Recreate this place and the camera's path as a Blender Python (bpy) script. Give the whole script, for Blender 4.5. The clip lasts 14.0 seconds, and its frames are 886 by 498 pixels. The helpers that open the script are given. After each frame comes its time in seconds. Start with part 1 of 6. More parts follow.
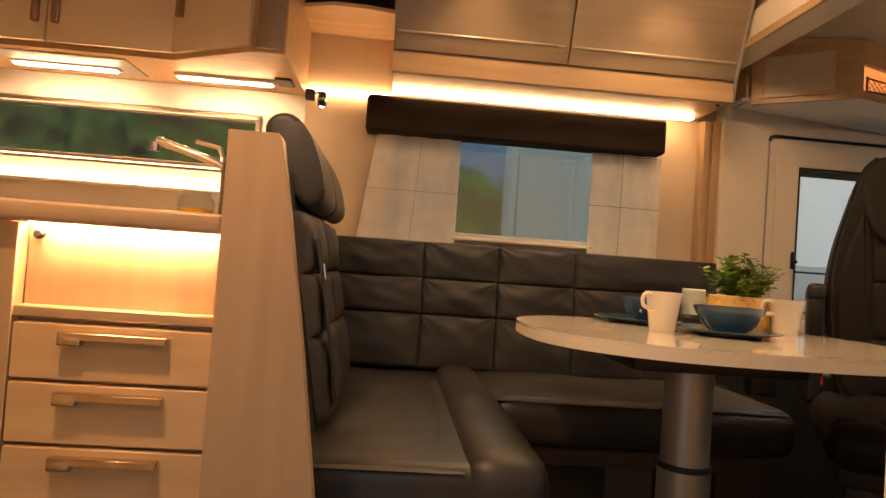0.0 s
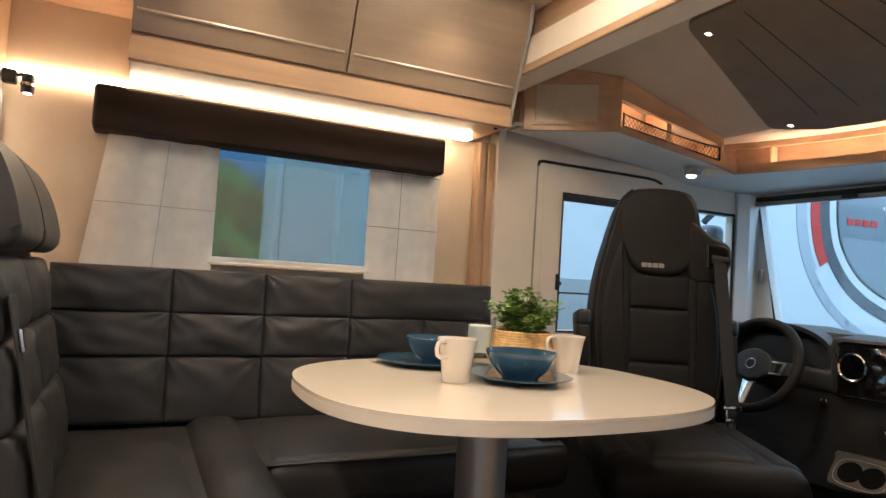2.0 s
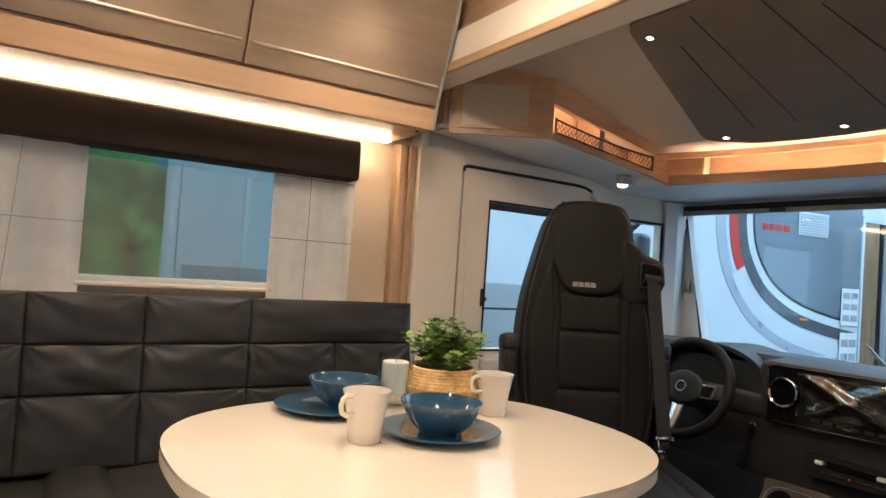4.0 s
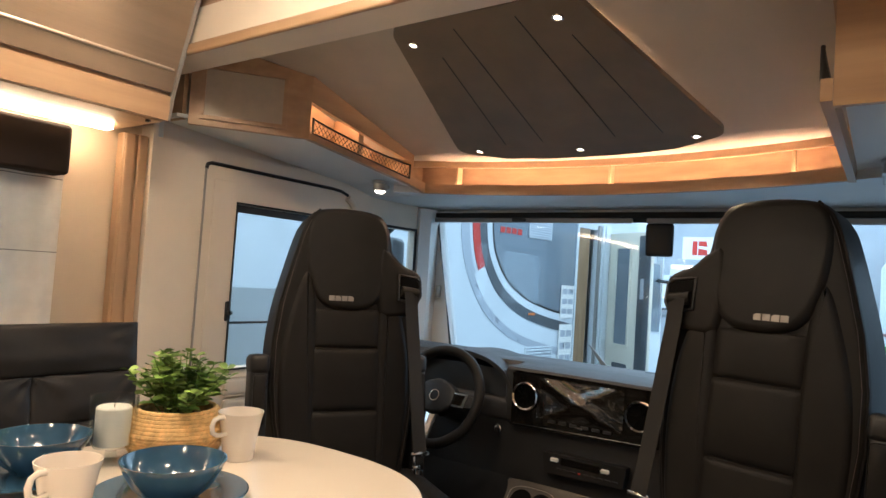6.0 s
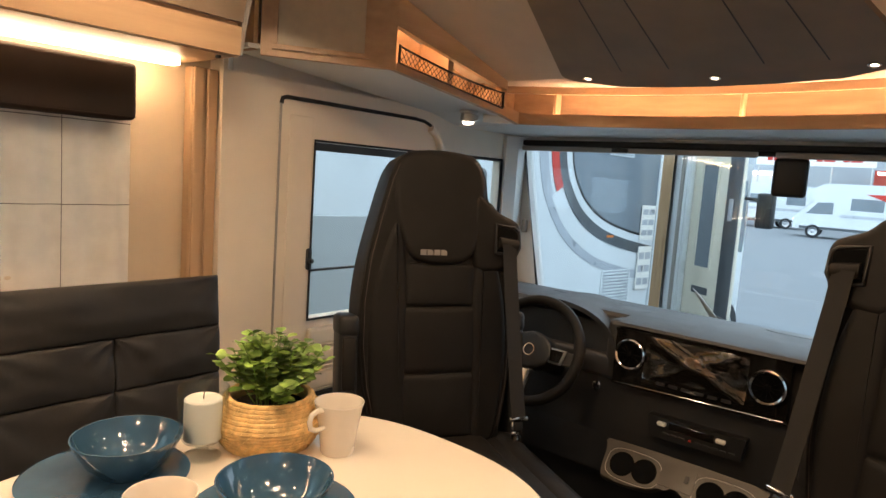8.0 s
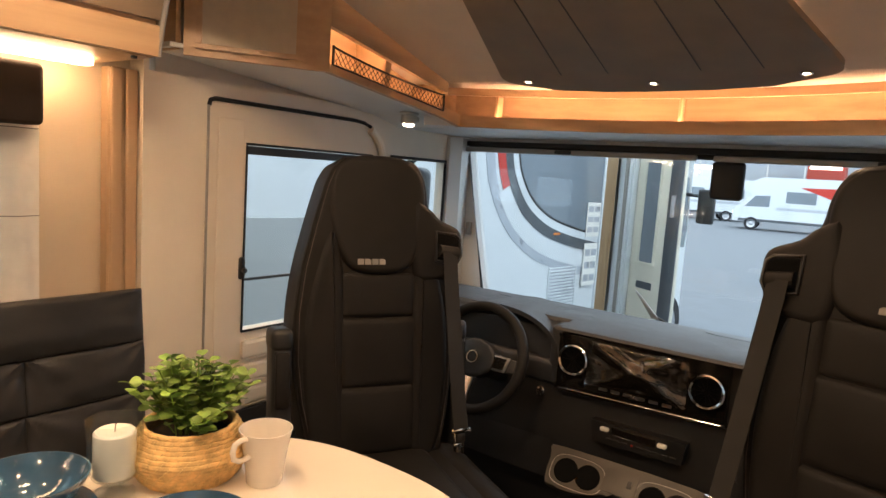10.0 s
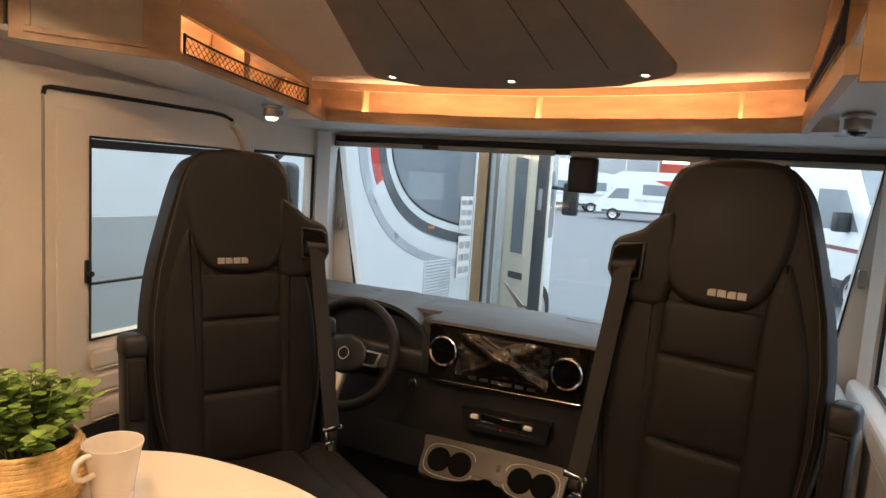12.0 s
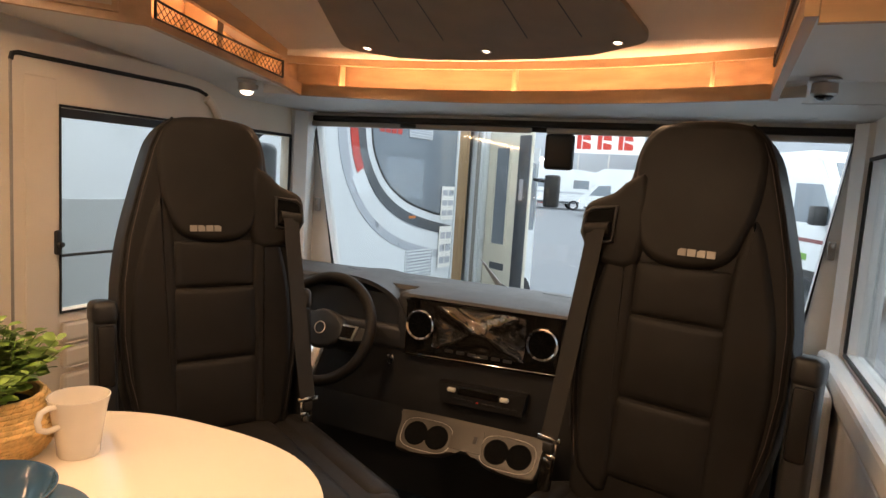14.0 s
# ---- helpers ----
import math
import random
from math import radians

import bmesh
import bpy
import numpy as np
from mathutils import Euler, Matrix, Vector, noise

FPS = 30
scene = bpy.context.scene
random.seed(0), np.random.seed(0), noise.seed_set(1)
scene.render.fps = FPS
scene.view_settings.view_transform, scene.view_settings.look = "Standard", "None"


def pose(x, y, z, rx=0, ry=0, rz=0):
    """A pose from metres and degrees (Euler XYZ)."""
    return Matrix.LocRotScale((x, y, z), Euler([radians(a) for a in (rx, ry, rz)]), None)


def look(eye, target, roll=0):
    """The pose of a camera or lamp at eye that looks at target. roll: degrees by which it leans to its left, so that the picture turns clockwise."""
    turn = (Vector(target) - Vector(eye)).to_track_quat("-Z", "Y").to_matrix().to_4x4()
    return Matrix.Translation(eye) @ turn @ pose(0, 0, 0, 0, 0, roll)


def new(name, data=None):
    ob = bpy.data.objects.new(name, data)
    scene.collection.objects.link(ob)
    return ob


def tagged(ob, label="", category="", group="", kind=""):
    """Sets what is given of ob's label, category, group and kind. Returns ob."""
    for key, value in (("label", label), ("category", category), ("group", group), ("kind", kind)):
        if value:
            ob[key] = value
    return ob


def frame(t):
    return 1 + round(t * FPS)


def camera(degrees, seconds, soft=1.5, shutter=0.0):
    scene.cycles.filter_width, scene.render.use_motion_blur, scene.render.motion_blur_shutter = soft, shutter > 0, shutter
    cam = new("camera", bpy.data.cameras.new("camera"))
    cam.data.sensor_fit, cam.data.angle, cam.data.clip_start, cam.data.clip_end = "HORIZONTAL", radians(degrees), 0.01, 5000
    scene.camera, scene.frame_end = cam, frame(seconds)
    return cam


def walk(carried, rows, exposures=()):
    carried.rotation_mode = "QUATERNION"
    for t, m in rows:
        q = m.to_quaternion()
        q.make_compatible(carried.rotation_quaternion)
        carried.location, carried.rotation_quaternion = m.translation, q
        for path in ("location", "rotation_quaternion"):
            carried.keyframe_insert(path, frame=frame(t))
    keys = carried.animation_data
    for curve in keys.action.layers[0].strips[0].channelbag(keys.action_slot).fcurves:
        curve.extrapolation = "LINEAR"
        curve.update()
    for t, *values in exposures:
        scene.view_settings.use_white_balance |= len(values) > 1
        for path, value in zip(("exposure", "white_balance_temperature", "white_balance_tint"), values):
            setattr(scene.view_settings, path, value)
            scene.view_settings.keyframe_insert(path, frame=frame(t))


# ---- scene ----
cam = camera(69.2, 14.0)
PATH = [
    (0, (0.281, -1.46, 0.876), (0.43, 0.534, 0.933), 4.1),
    (0.5, (0.252, -1.29, 0.923), (0.577, 0.682, 0.998), 4.0),
    (1, (0.242, -1.232, 0.951), (0.81, 0.683, 1.051), 3.7),
    (1.5, (0.263, -1.229, 1.012), (1.002, 0.629, 1.078), 3.8),
    (2, (0.278, -1.198, 0.997), (1.142, 0.603, 1.084), 3.5),
    (2.5, (0.318, -1.171, 1.005), (1.241, 0.601, 1.084), 3.7),
    (4.8, (0.436, -0.935, 1.154), (1.694, 0.618, 1.227), 4.0),
    (5, (0.446, -0.932, 1.161), (1.771, 0.564, 1.243), 4.0),
    (5.5, (0.462, -0.919, 1.185), (1.985, 0.376, 1.265), 3.9),
    (6, (0.488, -0.87, 1.175), (2.115, 0.289, 1.261), 3.8),
    (6.5, (0.524, -0.789, 1.18), (2.154, 0.37, 1.183), 3.8),
    (7, (0.546, -0.702, 1.221), (2.104, 0.542, 1.062), 3.9),
    (9.3, (0.64, -0.609, 1.341), (2.153, 0.677, 1.102), 4.0),
    (9.5, (0.644, -0.62, 1.34), (2.166, 0.657, 1.106), 3.9),
    (10, (0.658, -0.615, 1.339), (2.271, 0.544, 1.106), 3.9),
    (10.5, (0.673, -0.614, 1.338), (2.416, 0.338, 1.111), 3.8),
    (11, (0.67, -0.615, 1.344), (2.467, 0.233, 1.119), 3.7),
    (11.5, (0.67, -0.631, 1.351), (2.473, 0.205, 1.125), 3.7),
    (12, (0.675, -0.645, 1.342), (2.477, 0.192, 1.117), 3.7),
    (12.5, (0.682, -0.655, 1.322), (2.486, 0.178, 1.097), 3.7),
    (13, (0.684, -0.661, 1.302), (2.495, 0.157, 1.077), 3.7),
    (13.5, (0.681, -0.667, 1.279), (2.5, 0.135, 1.056), 3.7),
    (14, (0.678, -0.676, 1.26), (2.501, 0.115, 1.036), 3.7),
]
walk(cam, [(t, look(eye, target, roll)) for t, eye, target, roll in PATH],
     [(0, -0.32, 8400, 26), (0.5, -0.18, 7000, 18), (1.0, 0.0, 5800, 13), (1.5, 0.06, 5300, 11), (6.0, 0.06, 5550, 13), (7.0, 0.06, 5950, 14), (9.5, 0.12, 6650, 20), (11.5, 0.14, 6800, 21), (14.0, 0.14, 7200, 24)])

# ---------------------------------------------------------------- light
world = bpy.data.worlds.new("hall_light")
scene.world = world
world.use_nodes = True
world.node_tree.nodes["Background"].inputs[0].default_value = (0.72, 0.90, 0.98, 1)
world.node_tree.nodes["Background"].inputs[1].default_value = 3.0


def spot(name, at, aim, watts, degrees=95, blend=0.6, size=0.02, colour=(1.0, 0.70, 0.40)):
    data = bpy.data.lights.new(name, "SPOT")
    data.energy, data.color, data.spot_size, data.spot_blend, data.shadow_soft_size = watts, colour, radians(degrees), blend, size
    ob = new(name, data)
    ob.matrix_world = look(at, aim)
    return ob


CEIL = 1.985            # ceiling of the living part
def cab_z(x):           # sloping ceiling over the cab
    return 1.645 + 0.28 * (2.46 - x)


# the fourth, 76 W, is an unseen fill added to brighten the kitchen drawers
DOWN = ((1.18, 0.585, 12, 105), (0.52, 0.585, 12, 105), (1.10, -0.45, 11, 125), (-0.25, -0.74, 76, 130), (-0.9, -0.2, 13, 125))
for lx, ly, power, cone in DOWN:
    spot("downlight", (lx, ly, CEIL - 0.02), (lx, ly, 0), power, cone, 0.45, 0.03)
for lx, ly in ((1.83, 0.23), (1.83, -0.20), (2.423, 0.375), (2.455, 0.0), (2.423, -0.375)):
    spot("panel_spot", (lx, ly, cab_z(lx) - 0.05), (lx - 0.1, ly, 0), 4.2, 150, 0.6, 0.02)
spot("cab_spot", (2.44, 0.852, 1.488), (2.30, 0.55, 0.3), 5.0, 110, 0.5, 0.02)

# ---------------------------------------------------------------- materials


def mat(name, base, rough=0.5, metal=0.0, var=0.12, scale=8.0, bump=0.0, bscale=120.0, stretch=(1, 1, 1), coat=0.0, second=None, sheen=0.0, rvar=0.1, spec=0.5):
    m = bpy.data.materials.new(name)
    m.use_nodes = True
    nt = m.node_tree
    p = nt.nodes["Principled BSDF"]
    p.inputs["Roughness"].default_value, p.inputs["Metallic"].default_value = rough, metal
    p.inputs["Coat Weight"].default_value, p.inputs["Sheen Weight"].default_value = coat, sheen
    p.inputs["Specular IOR Level"].default_value = spec
    tc = nt.nodes.new("ShaderNodeTexCoord")
    mp = nt.nodes.new("ShaderNodeMapping")
    mp.inputs["Scale"].default_value = stretch
    nt.links.new(tc.outputs["Object"], mp.inputs["Vector"])
    big = nt.nodes.new("ShaderNodeTexNoise")
    big.inputs["Scale"].default_value, big.inputs["Detail"].default_value = scale, 6.0
    nt.links.new(mp.outputs[0], big.inputs["Vector"])
    ramp = nt.nodes.new("ShaderNodeValToRGB")
    lo = second or tuple(c * (1 - var) for c in base)
    hi = base if second else tuple(min(1, c * (1 + var)) for c in base)
    ramp.color_ramp.elements[0].position, ramp.color_ramp.elements[1].position = 0.32, 0.68
    ramp.color_ramp.elements[0].color, ramp.color_ramp.elements[1].color = (*lo, 1), (*hi, 1)
    nt.links.new(big.outputs[0], ramp.inputs[0])
    nt.links.new(ramp.outputs[0], p.inputs["Base Color"])
    fine = nt.nodes.new("ShaderNodeTexNoise")
    fine.inputs["Scale"].default_value, fine.inputs["Detail"].default_value = bscale, 4.0
    nt.links.new(mp.outputs[0], fine.inputs["Vector"])
    if rvar:
        mr = nt.nodes.new("ShaderNodeMapRange")
        mr.inputs["To Min"].default_value, mr.inputs["To Max"].default_value = max(0.02, rough - rvar), min(1, rough + rvar)
        nt.links.new(big.outputs[0], mr.inputs[0])
        nt.links.new(mr.outputs[0], p.inputs["Roughness"])
    if bump:
        b = nt.nodes.new("ShaderNodeBump")
        b.inputs["Strength"].default_value, b.inputs["Distance"].default_value = bump, 0.002
        nt.links.new(fine.outputs[0], b.inputs["Height"])
        nt.links.new(b.outputs[0], p.inputs["Normal"])
    return m


def glow(name, colour, strength):
    m = bpy.data.materials.new(name)
    m.use_nodes = True
    p = m.node_tree.nodes["Principled BSDF"]
    p.inputs["Base Color"].default_value = (*colour, 1)
    p.inputs["Emission Color"].default_value, p.inputs["Emission Strength"].default_value = (*colour, 1), strength
    return m


def wood(name, light, dark, axis=0, rough=0.42):
    """Light laminate with long grain along one axis."""
    s = [9.0, 9.0, 9.0]
    s[axis] = 0.55
    m = mat(name, light, rough, 0, scale=3.2, bump=0.12, bscale=26, stretch=tuple(s), second=dark, rvar=0.06)
    return m


def leather(name, base, rough=0.42, spec=0.32):
    m = mat(name, base, rough, 0, var=0.25, scale=5, bump=0.0, rvar=0.08, spec=spec)
    nt = m.node_tree
    p = nt.nodes["Principled BSDF"]
    tc = nt.nodes["Texture Coordinate"]
    v = nt.nodes.new("ShaderNodeTexVoronoi")
    v.inputs["Scale"].default_value = 420
    n = nt.nodes.new("ShaderNodeTexNoise")
    n.inputs["Scale"].default_value, n.inputs["Detail"].default_value = 9, 5
    b1, b2 = nt.nodes.new("ShaderNodeBump"), nt.nodes.new("ShaderNodeBump")
    b1.inputs["Strength"].default_value, b1.inputs["Distance"].default_value = 0.14, 0.001
    b2.inputs["Strength"].default_value, b2.inputs["Distance"].default_value = 0.30, 0.008
    for tex in (v, n):
        nt.links.new(tc.outputs["Object"], tex.inputs["Vector"])
    nt.links.new(v.outputs["Distance"], b1.inputs["Height"])
    nt.links.new(n.outputs[0], b2.inputs["Height"])
    nt.links.new(b2.outputs[0], b1.inputs["Normal"])
    nt.links.new(b1.outputs[0], p.inputs["Normal"])
    return m


def glass(name, colour=(0.93, 0.96, 0.97), rough=0.0, gloss=0.04):
    """Thin clear pane: light passes straight, gloss follows Fresnel."""
    m = bpy.data.materials.new(name)
    m.use_nodes = True
    nt = m.node_tree
    nt.nodes.remove(nt.nodes["Principled BSDF"])
    t, g = nt.nodes.new("ShaderNodeBsdfTransparent"), nt.nodes.new("ShaderNodeBsdfGlossy")
    lw, pw, ma, mx = nt.nodes.new("ShaderNodeLayerWeight"), nt.nodes.new("ShaderNodeMath"), nt.nodes.new("ShaderNodeMath"), nt.nodes.new("ShaderNodeMixShader")
    t.inputs[0].default_value, g.inputs["Roughness"].default_value = (*colour, 1), rough
    lw.inputs[0].default_value = 0.5
    pw.operation, ma.operation = "POWER", "MULTIPLY_ADD"
    pw.inputs[1].default_value, ma.inputs[1].default_value, ma.inputs[2].default_value = 4.0, 0.7, gloss
    nt.links.new(lw.outputs["Facing"], pw.inputs[0])
    nt.links.new(pw.outputs[0], ma.inputs[0])
    nt.links.new(ma.outputs[0], mx.inputs[0])
    nt.links.new(t.outputs[0], mx.inputs[1])
    nt.links.new(g.outputs[0], mx.inputs[2])
    nt.links.new(mx.outputs[0], nt.nodes["Material Output"].inputs["Surface"])
    return m


WOOD_X = wood("pear_wood_along", (0.50, 0.33, 0.19), (0.40, 0.255, 0.145), 0)
WOOD_Y = wood("pear_wood_across", (0.50, 0.33, 0.19), (0.36, 0.225, 0.125), 1)
WOOD_Z = wood("pear_wood_upright", (0.49, 0.325, 0.19), (0.435, 0.28, 0.16), 2)
DOORWOOD = wood("brown_satin_door", (0.25, 0.185, 0.125), (0.215, 0.155, 0.105), 0, 0.3)
FLAPTRIM = mat("pale_flap_edge", (0.42, 0.34, 0.26), 0.3, 0.2)
BEIGE = mat("beige_wall_vinyl", (0.62, 0.50, 0.36), 0.6, var=0.06, scale=5, bump=0.10, bscale=300)
CREAM = mat("cream_cab_lining", (0.76, 0.67, 0.55), 0.55, var=0.05, scale=4, bump=0.08, bscale=350)
WHITE = mat("white_moulding", (0.72, 0.72, 0.70), 0.45, var=0.05, scale=4, bump=0.06, bscale=300)
CEILM = mat("ceiling_fabric", (0.56, 0.495, 0.415), 0.85, var=0.05, scale=6, bump=0.25, bscale=500)
DARKPANEL = mat("dark_ceiling_panel", (0.215, 0.168, 0.112), 0.6, var=0.12, scale=8, bump=0.1, bscale=400)
LEATHER = leather("black_leather", (0.030, 0.029, 0.0285), 0.42, 0.40)
THREAD = mat("faint_thread", (0.42, 0.36, 0.29), 0.9)
SEATL = leather("black_seat_leather", (0.0112, 0.0101, 0.0092), 0.52, 0.17)
ARMB = mat("black_armrest_plastic", (0.008, 0.008, 0.008), 0.5, var=0.1, bump=0.1, bscale=500)
# near-black for uncut wells, vents and slots: their depth shade is in the colour
HOLE = mat("recess_shade_black", (0.004, 0.004, 0.004), 0.8, spec=0.05)
CONSOLE = mat("brushed_console", (0.062, 0.055, 0.047), 0.42, 0.35, var=0.08, scale=14)
CLOTH = mat("loudspeaker_cloth", (0.50, 0.43, 0.33), 0.9, var=0.05, scale=30, bump=0.4, bscale=900)
BRONZE = mat("champagne_handle", (0.62, 0.47, 0.32), 0.2, 0.9, var=0.05)
# same pear wood, with the worktop strip's light put into a brighter colour
LITWOOD = wood("pear_wood_lit", (0.66, 0.43, 0.23), (0.56, 0.355, 0.19), 0)
VALANCE = mat("dark_brown_valance", (0.026, 0.017, 0.013), 0.85, var=0.15, bump=0.2, bscale=500, spec=0.25)
CURTAIN = mat("off_white_curtain", (0.87, 0.84, 0.79), 0.9, var=0.05, scale=20, bump=0.35, bscale=900, sheen=0.2)
STITCH = mat("dark_thread", (0.10, 0.08, 0.07), 0.9)
TABLE = mat("cream_gloss_laminate", (0.82, 0.74, 0.62), 0.11, var=0.03, scale=3, coat=0.5, rvar=0.03)
EDGE = mat("table_edge_band", (0.80, 0.72, 0.60), 0.35, var=0.03)
STEEL = mat("satin_steel", (0.55, 0.53, 0.50), 0.32, 1.0, var=0.06)
CHROME = mat("chrome", (0.80, 0.80, 0.80), 0.10, 1.0, var=0.02, rvar=0.04)
LEGM = mat("grey_painted_column", (0.42, 0.40, 0.37), 0.35, 0.6, var=0.05)
BLACK = mat("black_plastic", (0.014, 0.014, 0.014), 0.45, var=0.15, bump=0.1, bscale=600)
DASH = mat("charcoal_dash", (0.025, 0.025, 0.0258), 0.52, var=0.12, bump=0.3, bscale=700, spec=0.5)
GLOSS = mat("piano_black", (0.008, 0.007, 0.006), 0.08, var=0.1, coat=0.6, rvar=0.04)
SILVERP = mat("silver_grey_plastic", (0.30, 0.28, 0.255), 0.42, 0.3, var=0.06)
RUBBER = mat("black_rubber", (0.012, 0.012, 0.012), 0.75)
GLASS = glass("clear_glass", gloss=0.025)
TINT = glass("tinted_acrylic", (0.60, 0.67, 0.68), 0.0, 0.15)
BLUE = mat("blue_glazed_stoneware", (0.034, 0.088, 0.155), 0.12, var=0.15, scale=20, coat=0.5, rvar=0.04)
PORC = mat("white_porcelain", (0.76, 0.70, 0.62), 0.25, var=0.03, coat=0.4)
STRAW = mat("woven_seagrass", (0.70, 0.46, 0.19), 0.75, var=0.25, scale=60, bump=0.5, bscale=260)
LEAF = mat("plant_leaf", (0.155, 0.255, 0.050), 0.5, var=0.5, scale=18)
BADGE = mat("badge_silver", (0.30, 0.285, 0.265), 0.35, 0.4)
WAX = mat("white_wax", (0.82, 0.80, 0.74), 0.5, var=0.03)
FLOORM = wood("grey_wood_floor", (0.12, 0.09, 0.07), (0.075, 0.055, 0.042), 0, 0.5)
CARPET = mat("black_carpet", (0.012, 0.012, 0.012), 0.95, bump=0.6, bscale=500)
MHWHITE = mat("white_coachwork", (0.66, 0.69, 0.70), 0.3, var=0.03, scale=1.5, coat=0.3)
MHGREY = mat("grey_coach_decal", (0.075, 0.085, 0.095), 0.35, var=0.06, scale=2)
MHSILVER = mat("silver_coach_decal", (0.45, 0.48, 0.52), 0.3, 0.3, var=0.05)
# opaque tinted glass, base colour lifted to stand for the hall's reflection
MHGLASS = mat("window_reflection_tint", (0.19, 0.225, 0.255), 0.12, var=0.08, scale=1, coat=0.5)
RED = mat("red_paint", (0.55, 0.03, 0.015), 0.4, var=0.06)
HALLFLOOR = mat("grey_hall_carpet", (0.145, 0.157, 0.170), 0.9, var=0.08, scale=2, bump=0.2, bscale=300)
LED = glow("led_warm", (1.0, 0.70, 0.38), 36.0)
LEDCOVE = glow("led_amber", (1.0, 0.62, 0.34), 46.0)
LEDHALO = glow("led_amber_halo", (1.0, 0.62, 0.34), 42.0)
LEDBAR = glow("led_kitchen", (1.0, 0.72, 0.42), 120.0)
SPOTM = glow("spot_lens", (1.0, 0.80, 0.58), 12.0)
POINTM = glow("lamp_point", (1.0, 0.76, 0.47), 540.0)

# ---------------------------------------------------------------- mesh tools
PLACE = {}


def thing(name, label="", category="", at=(0, 0, 0), rz=0.0, group="", kind=""):
    ob = new(name)
    ob.empty_display_size = 0.05
    PLACE[ob] = pose(*at, 0, 0, rz)
    ob.matrix_world = PLACE[ob]
    return tagged(ob, label, category, group, kind)


def part(name, bm, material, parent=None, label="", smooth=True, kind="", category="", group=""):
    """Links a bmesh given in world space as one mesh object under its parent."""
    bmesh.ops.recalc_face_normals(bm, faces=bm.faces)
    m = PLACE.get(parent)
    if m is not None:
        bm.transform(m.inverted())
    me = bpy.data.meshes.new(name)
    for f in bm.faces:
        f.smooth = smooth
    bm.to_mesh(me)
    bm.free()
    if smooth:
        me.set_sharp_from_angle(angle=radians(40))
    me.materials.append(material)
    ob = new(name, me)
    if parent:
        ob.parent = parent
        PLACE[ob] = m if m is not None else Matrix()
    else:
        PLACE[ob] = Matrix()
    return tagged(ob, label, category, group, kind)


def structure(name, bm, material, label="", smooth=False, parent=None):
    return part(name, bm, material, parent, label, smooth, "" if parent else "structure")


def box(x0, x1, y0, y1, z0, z1, r=0.0, seg=2, bm=None):
    own = bmesh.new()
    vs = [own.verts.new((x, y, z)) for z in (z0, z1) for x, y in ((x0, y0), (x1, y0), (x1, y1), (x0, y1))]
    for f in ((3, 2, 1, 0), (4, 5, 6, 7), (0, 1, 5, 4), (1, 2, 6, 5), (2, 3, 7, 6), (3, 0, 4, 7)):
        own.faces.new([vs[i] for i in f])
    if r:
        bmesh.ops.bevel(own, geom=list(own.edges), offset=r, segments=seg, profile=0.5, affect="EDGES")
    return own if bm is None else join(bm, own)


def join(bm, other):
    me = bpy.data.meshes.new("tmp")
    other.to_mesh(me)
    other.free()
    bm.from_mesh(me)
    bpy.data.meshes.remove(me)
    return bm


def prism(pts, depth, m=None, r=0.0, seg=2):
    """A flat outline (u, v) drawn in the plane XY of the pose m and raised by depth along its z."""
    bm = bmesh.new()
    lo = [bm.verts.new((u, v, 0)) for u, v in pts]
    hi = [bm.verts.new((u, v, depth)) for u, v in pts]
    n = len(pts)
    bm.faces.new(lo[::-1])
    top = bm.faces.new(hi)
    for i in range(n):
        bm.faces.new((lo[i], lo[(i + 1) % n], hi[(i + 1) % n], hi[i]))
    if r:
        bmesh.ops.bevel(bm, geom=list(top.edges), offset=r, segments=seg, profile=0.6, affect="EDGES")
    if m is not None:
        bm.transform(m)
    return bm


def smooth_outline(pts, k=3):
    """Closed Catmull-Rom curve through the given corners."""
    out, n = [], len(pts)
    for i in range(n):
        p0, p1, p2, p3 = (pts[(i + j) % n] for j in (-1, 0, 1, 2))
        for q in range(k):
            t = q / k
            out.append(tuple(0.5 * (2 * b + (c - a) * t + (2 * a - 5 * b + 4 * c - d) * t * t + (3 * b - a - 3 * c + d) * t ** 3) for a, b, c, d in zip(p0, p1, p2, p3)))
    return out


def cushion(pts, depth, m, r, seg=6):
    """A slab with a rounded front edge; the rounding narrows where the outline bends sharply."""
    n = len(pts)
    P = [Vector(p) for p in pts]
    area = sum(P[i].x * P[(i + 1) % n].y - P[(i + 1) % n].x * P[i].y for i in range(n))
    side = 1 if area > 0 else -1
    inward, room = [], []
    for i in range(n):
        a, b, c = P[i - 1], P[i], P[(i + 1) % n]
        d = (c - a).normalized()
        inward.append(Vector((-d.y, d.x)) * side)
        cross = ((b - a).x * (c - b).y - (b - a).y * (c - b).x) * side
        rad = (b - a).length * (c - b).length * (c - a).length / max(1e-9, 2 * abs(cross))
        room.append(min(r, 0.85 * rad) if cross > 0 else r)
    for _ in range(6):
        room = [min(room[i], (room[i - 1] + room[i] + room[(i + 1) % n]) / 3 + 1e-4) for i in range(n)]
    bm = bmesh.new()
    rings = [[bm.verts.new((p.x, p.y, 0)) for p in P]]
    for k in range(seg + 1):
        t = math.pi / 2 * k / seg
        rings.append([bm.verts.new((*(P[i] + inward[i] * room[i] * (1 - math.cos(t))), depth - r * (1 - math.sin(t)))) for i in range(n)])
    for a, b in zip(rings, rings[1:]):
        for i in range(n):
            bm.faces.new((a[i], a[(i + 1) % n], b[(i + 1) % n], b[i]))
    bm.faces.new(rings[0][::-1])
    bm.faces.new(rings[-1])
    bm.transform(m)
    return bm


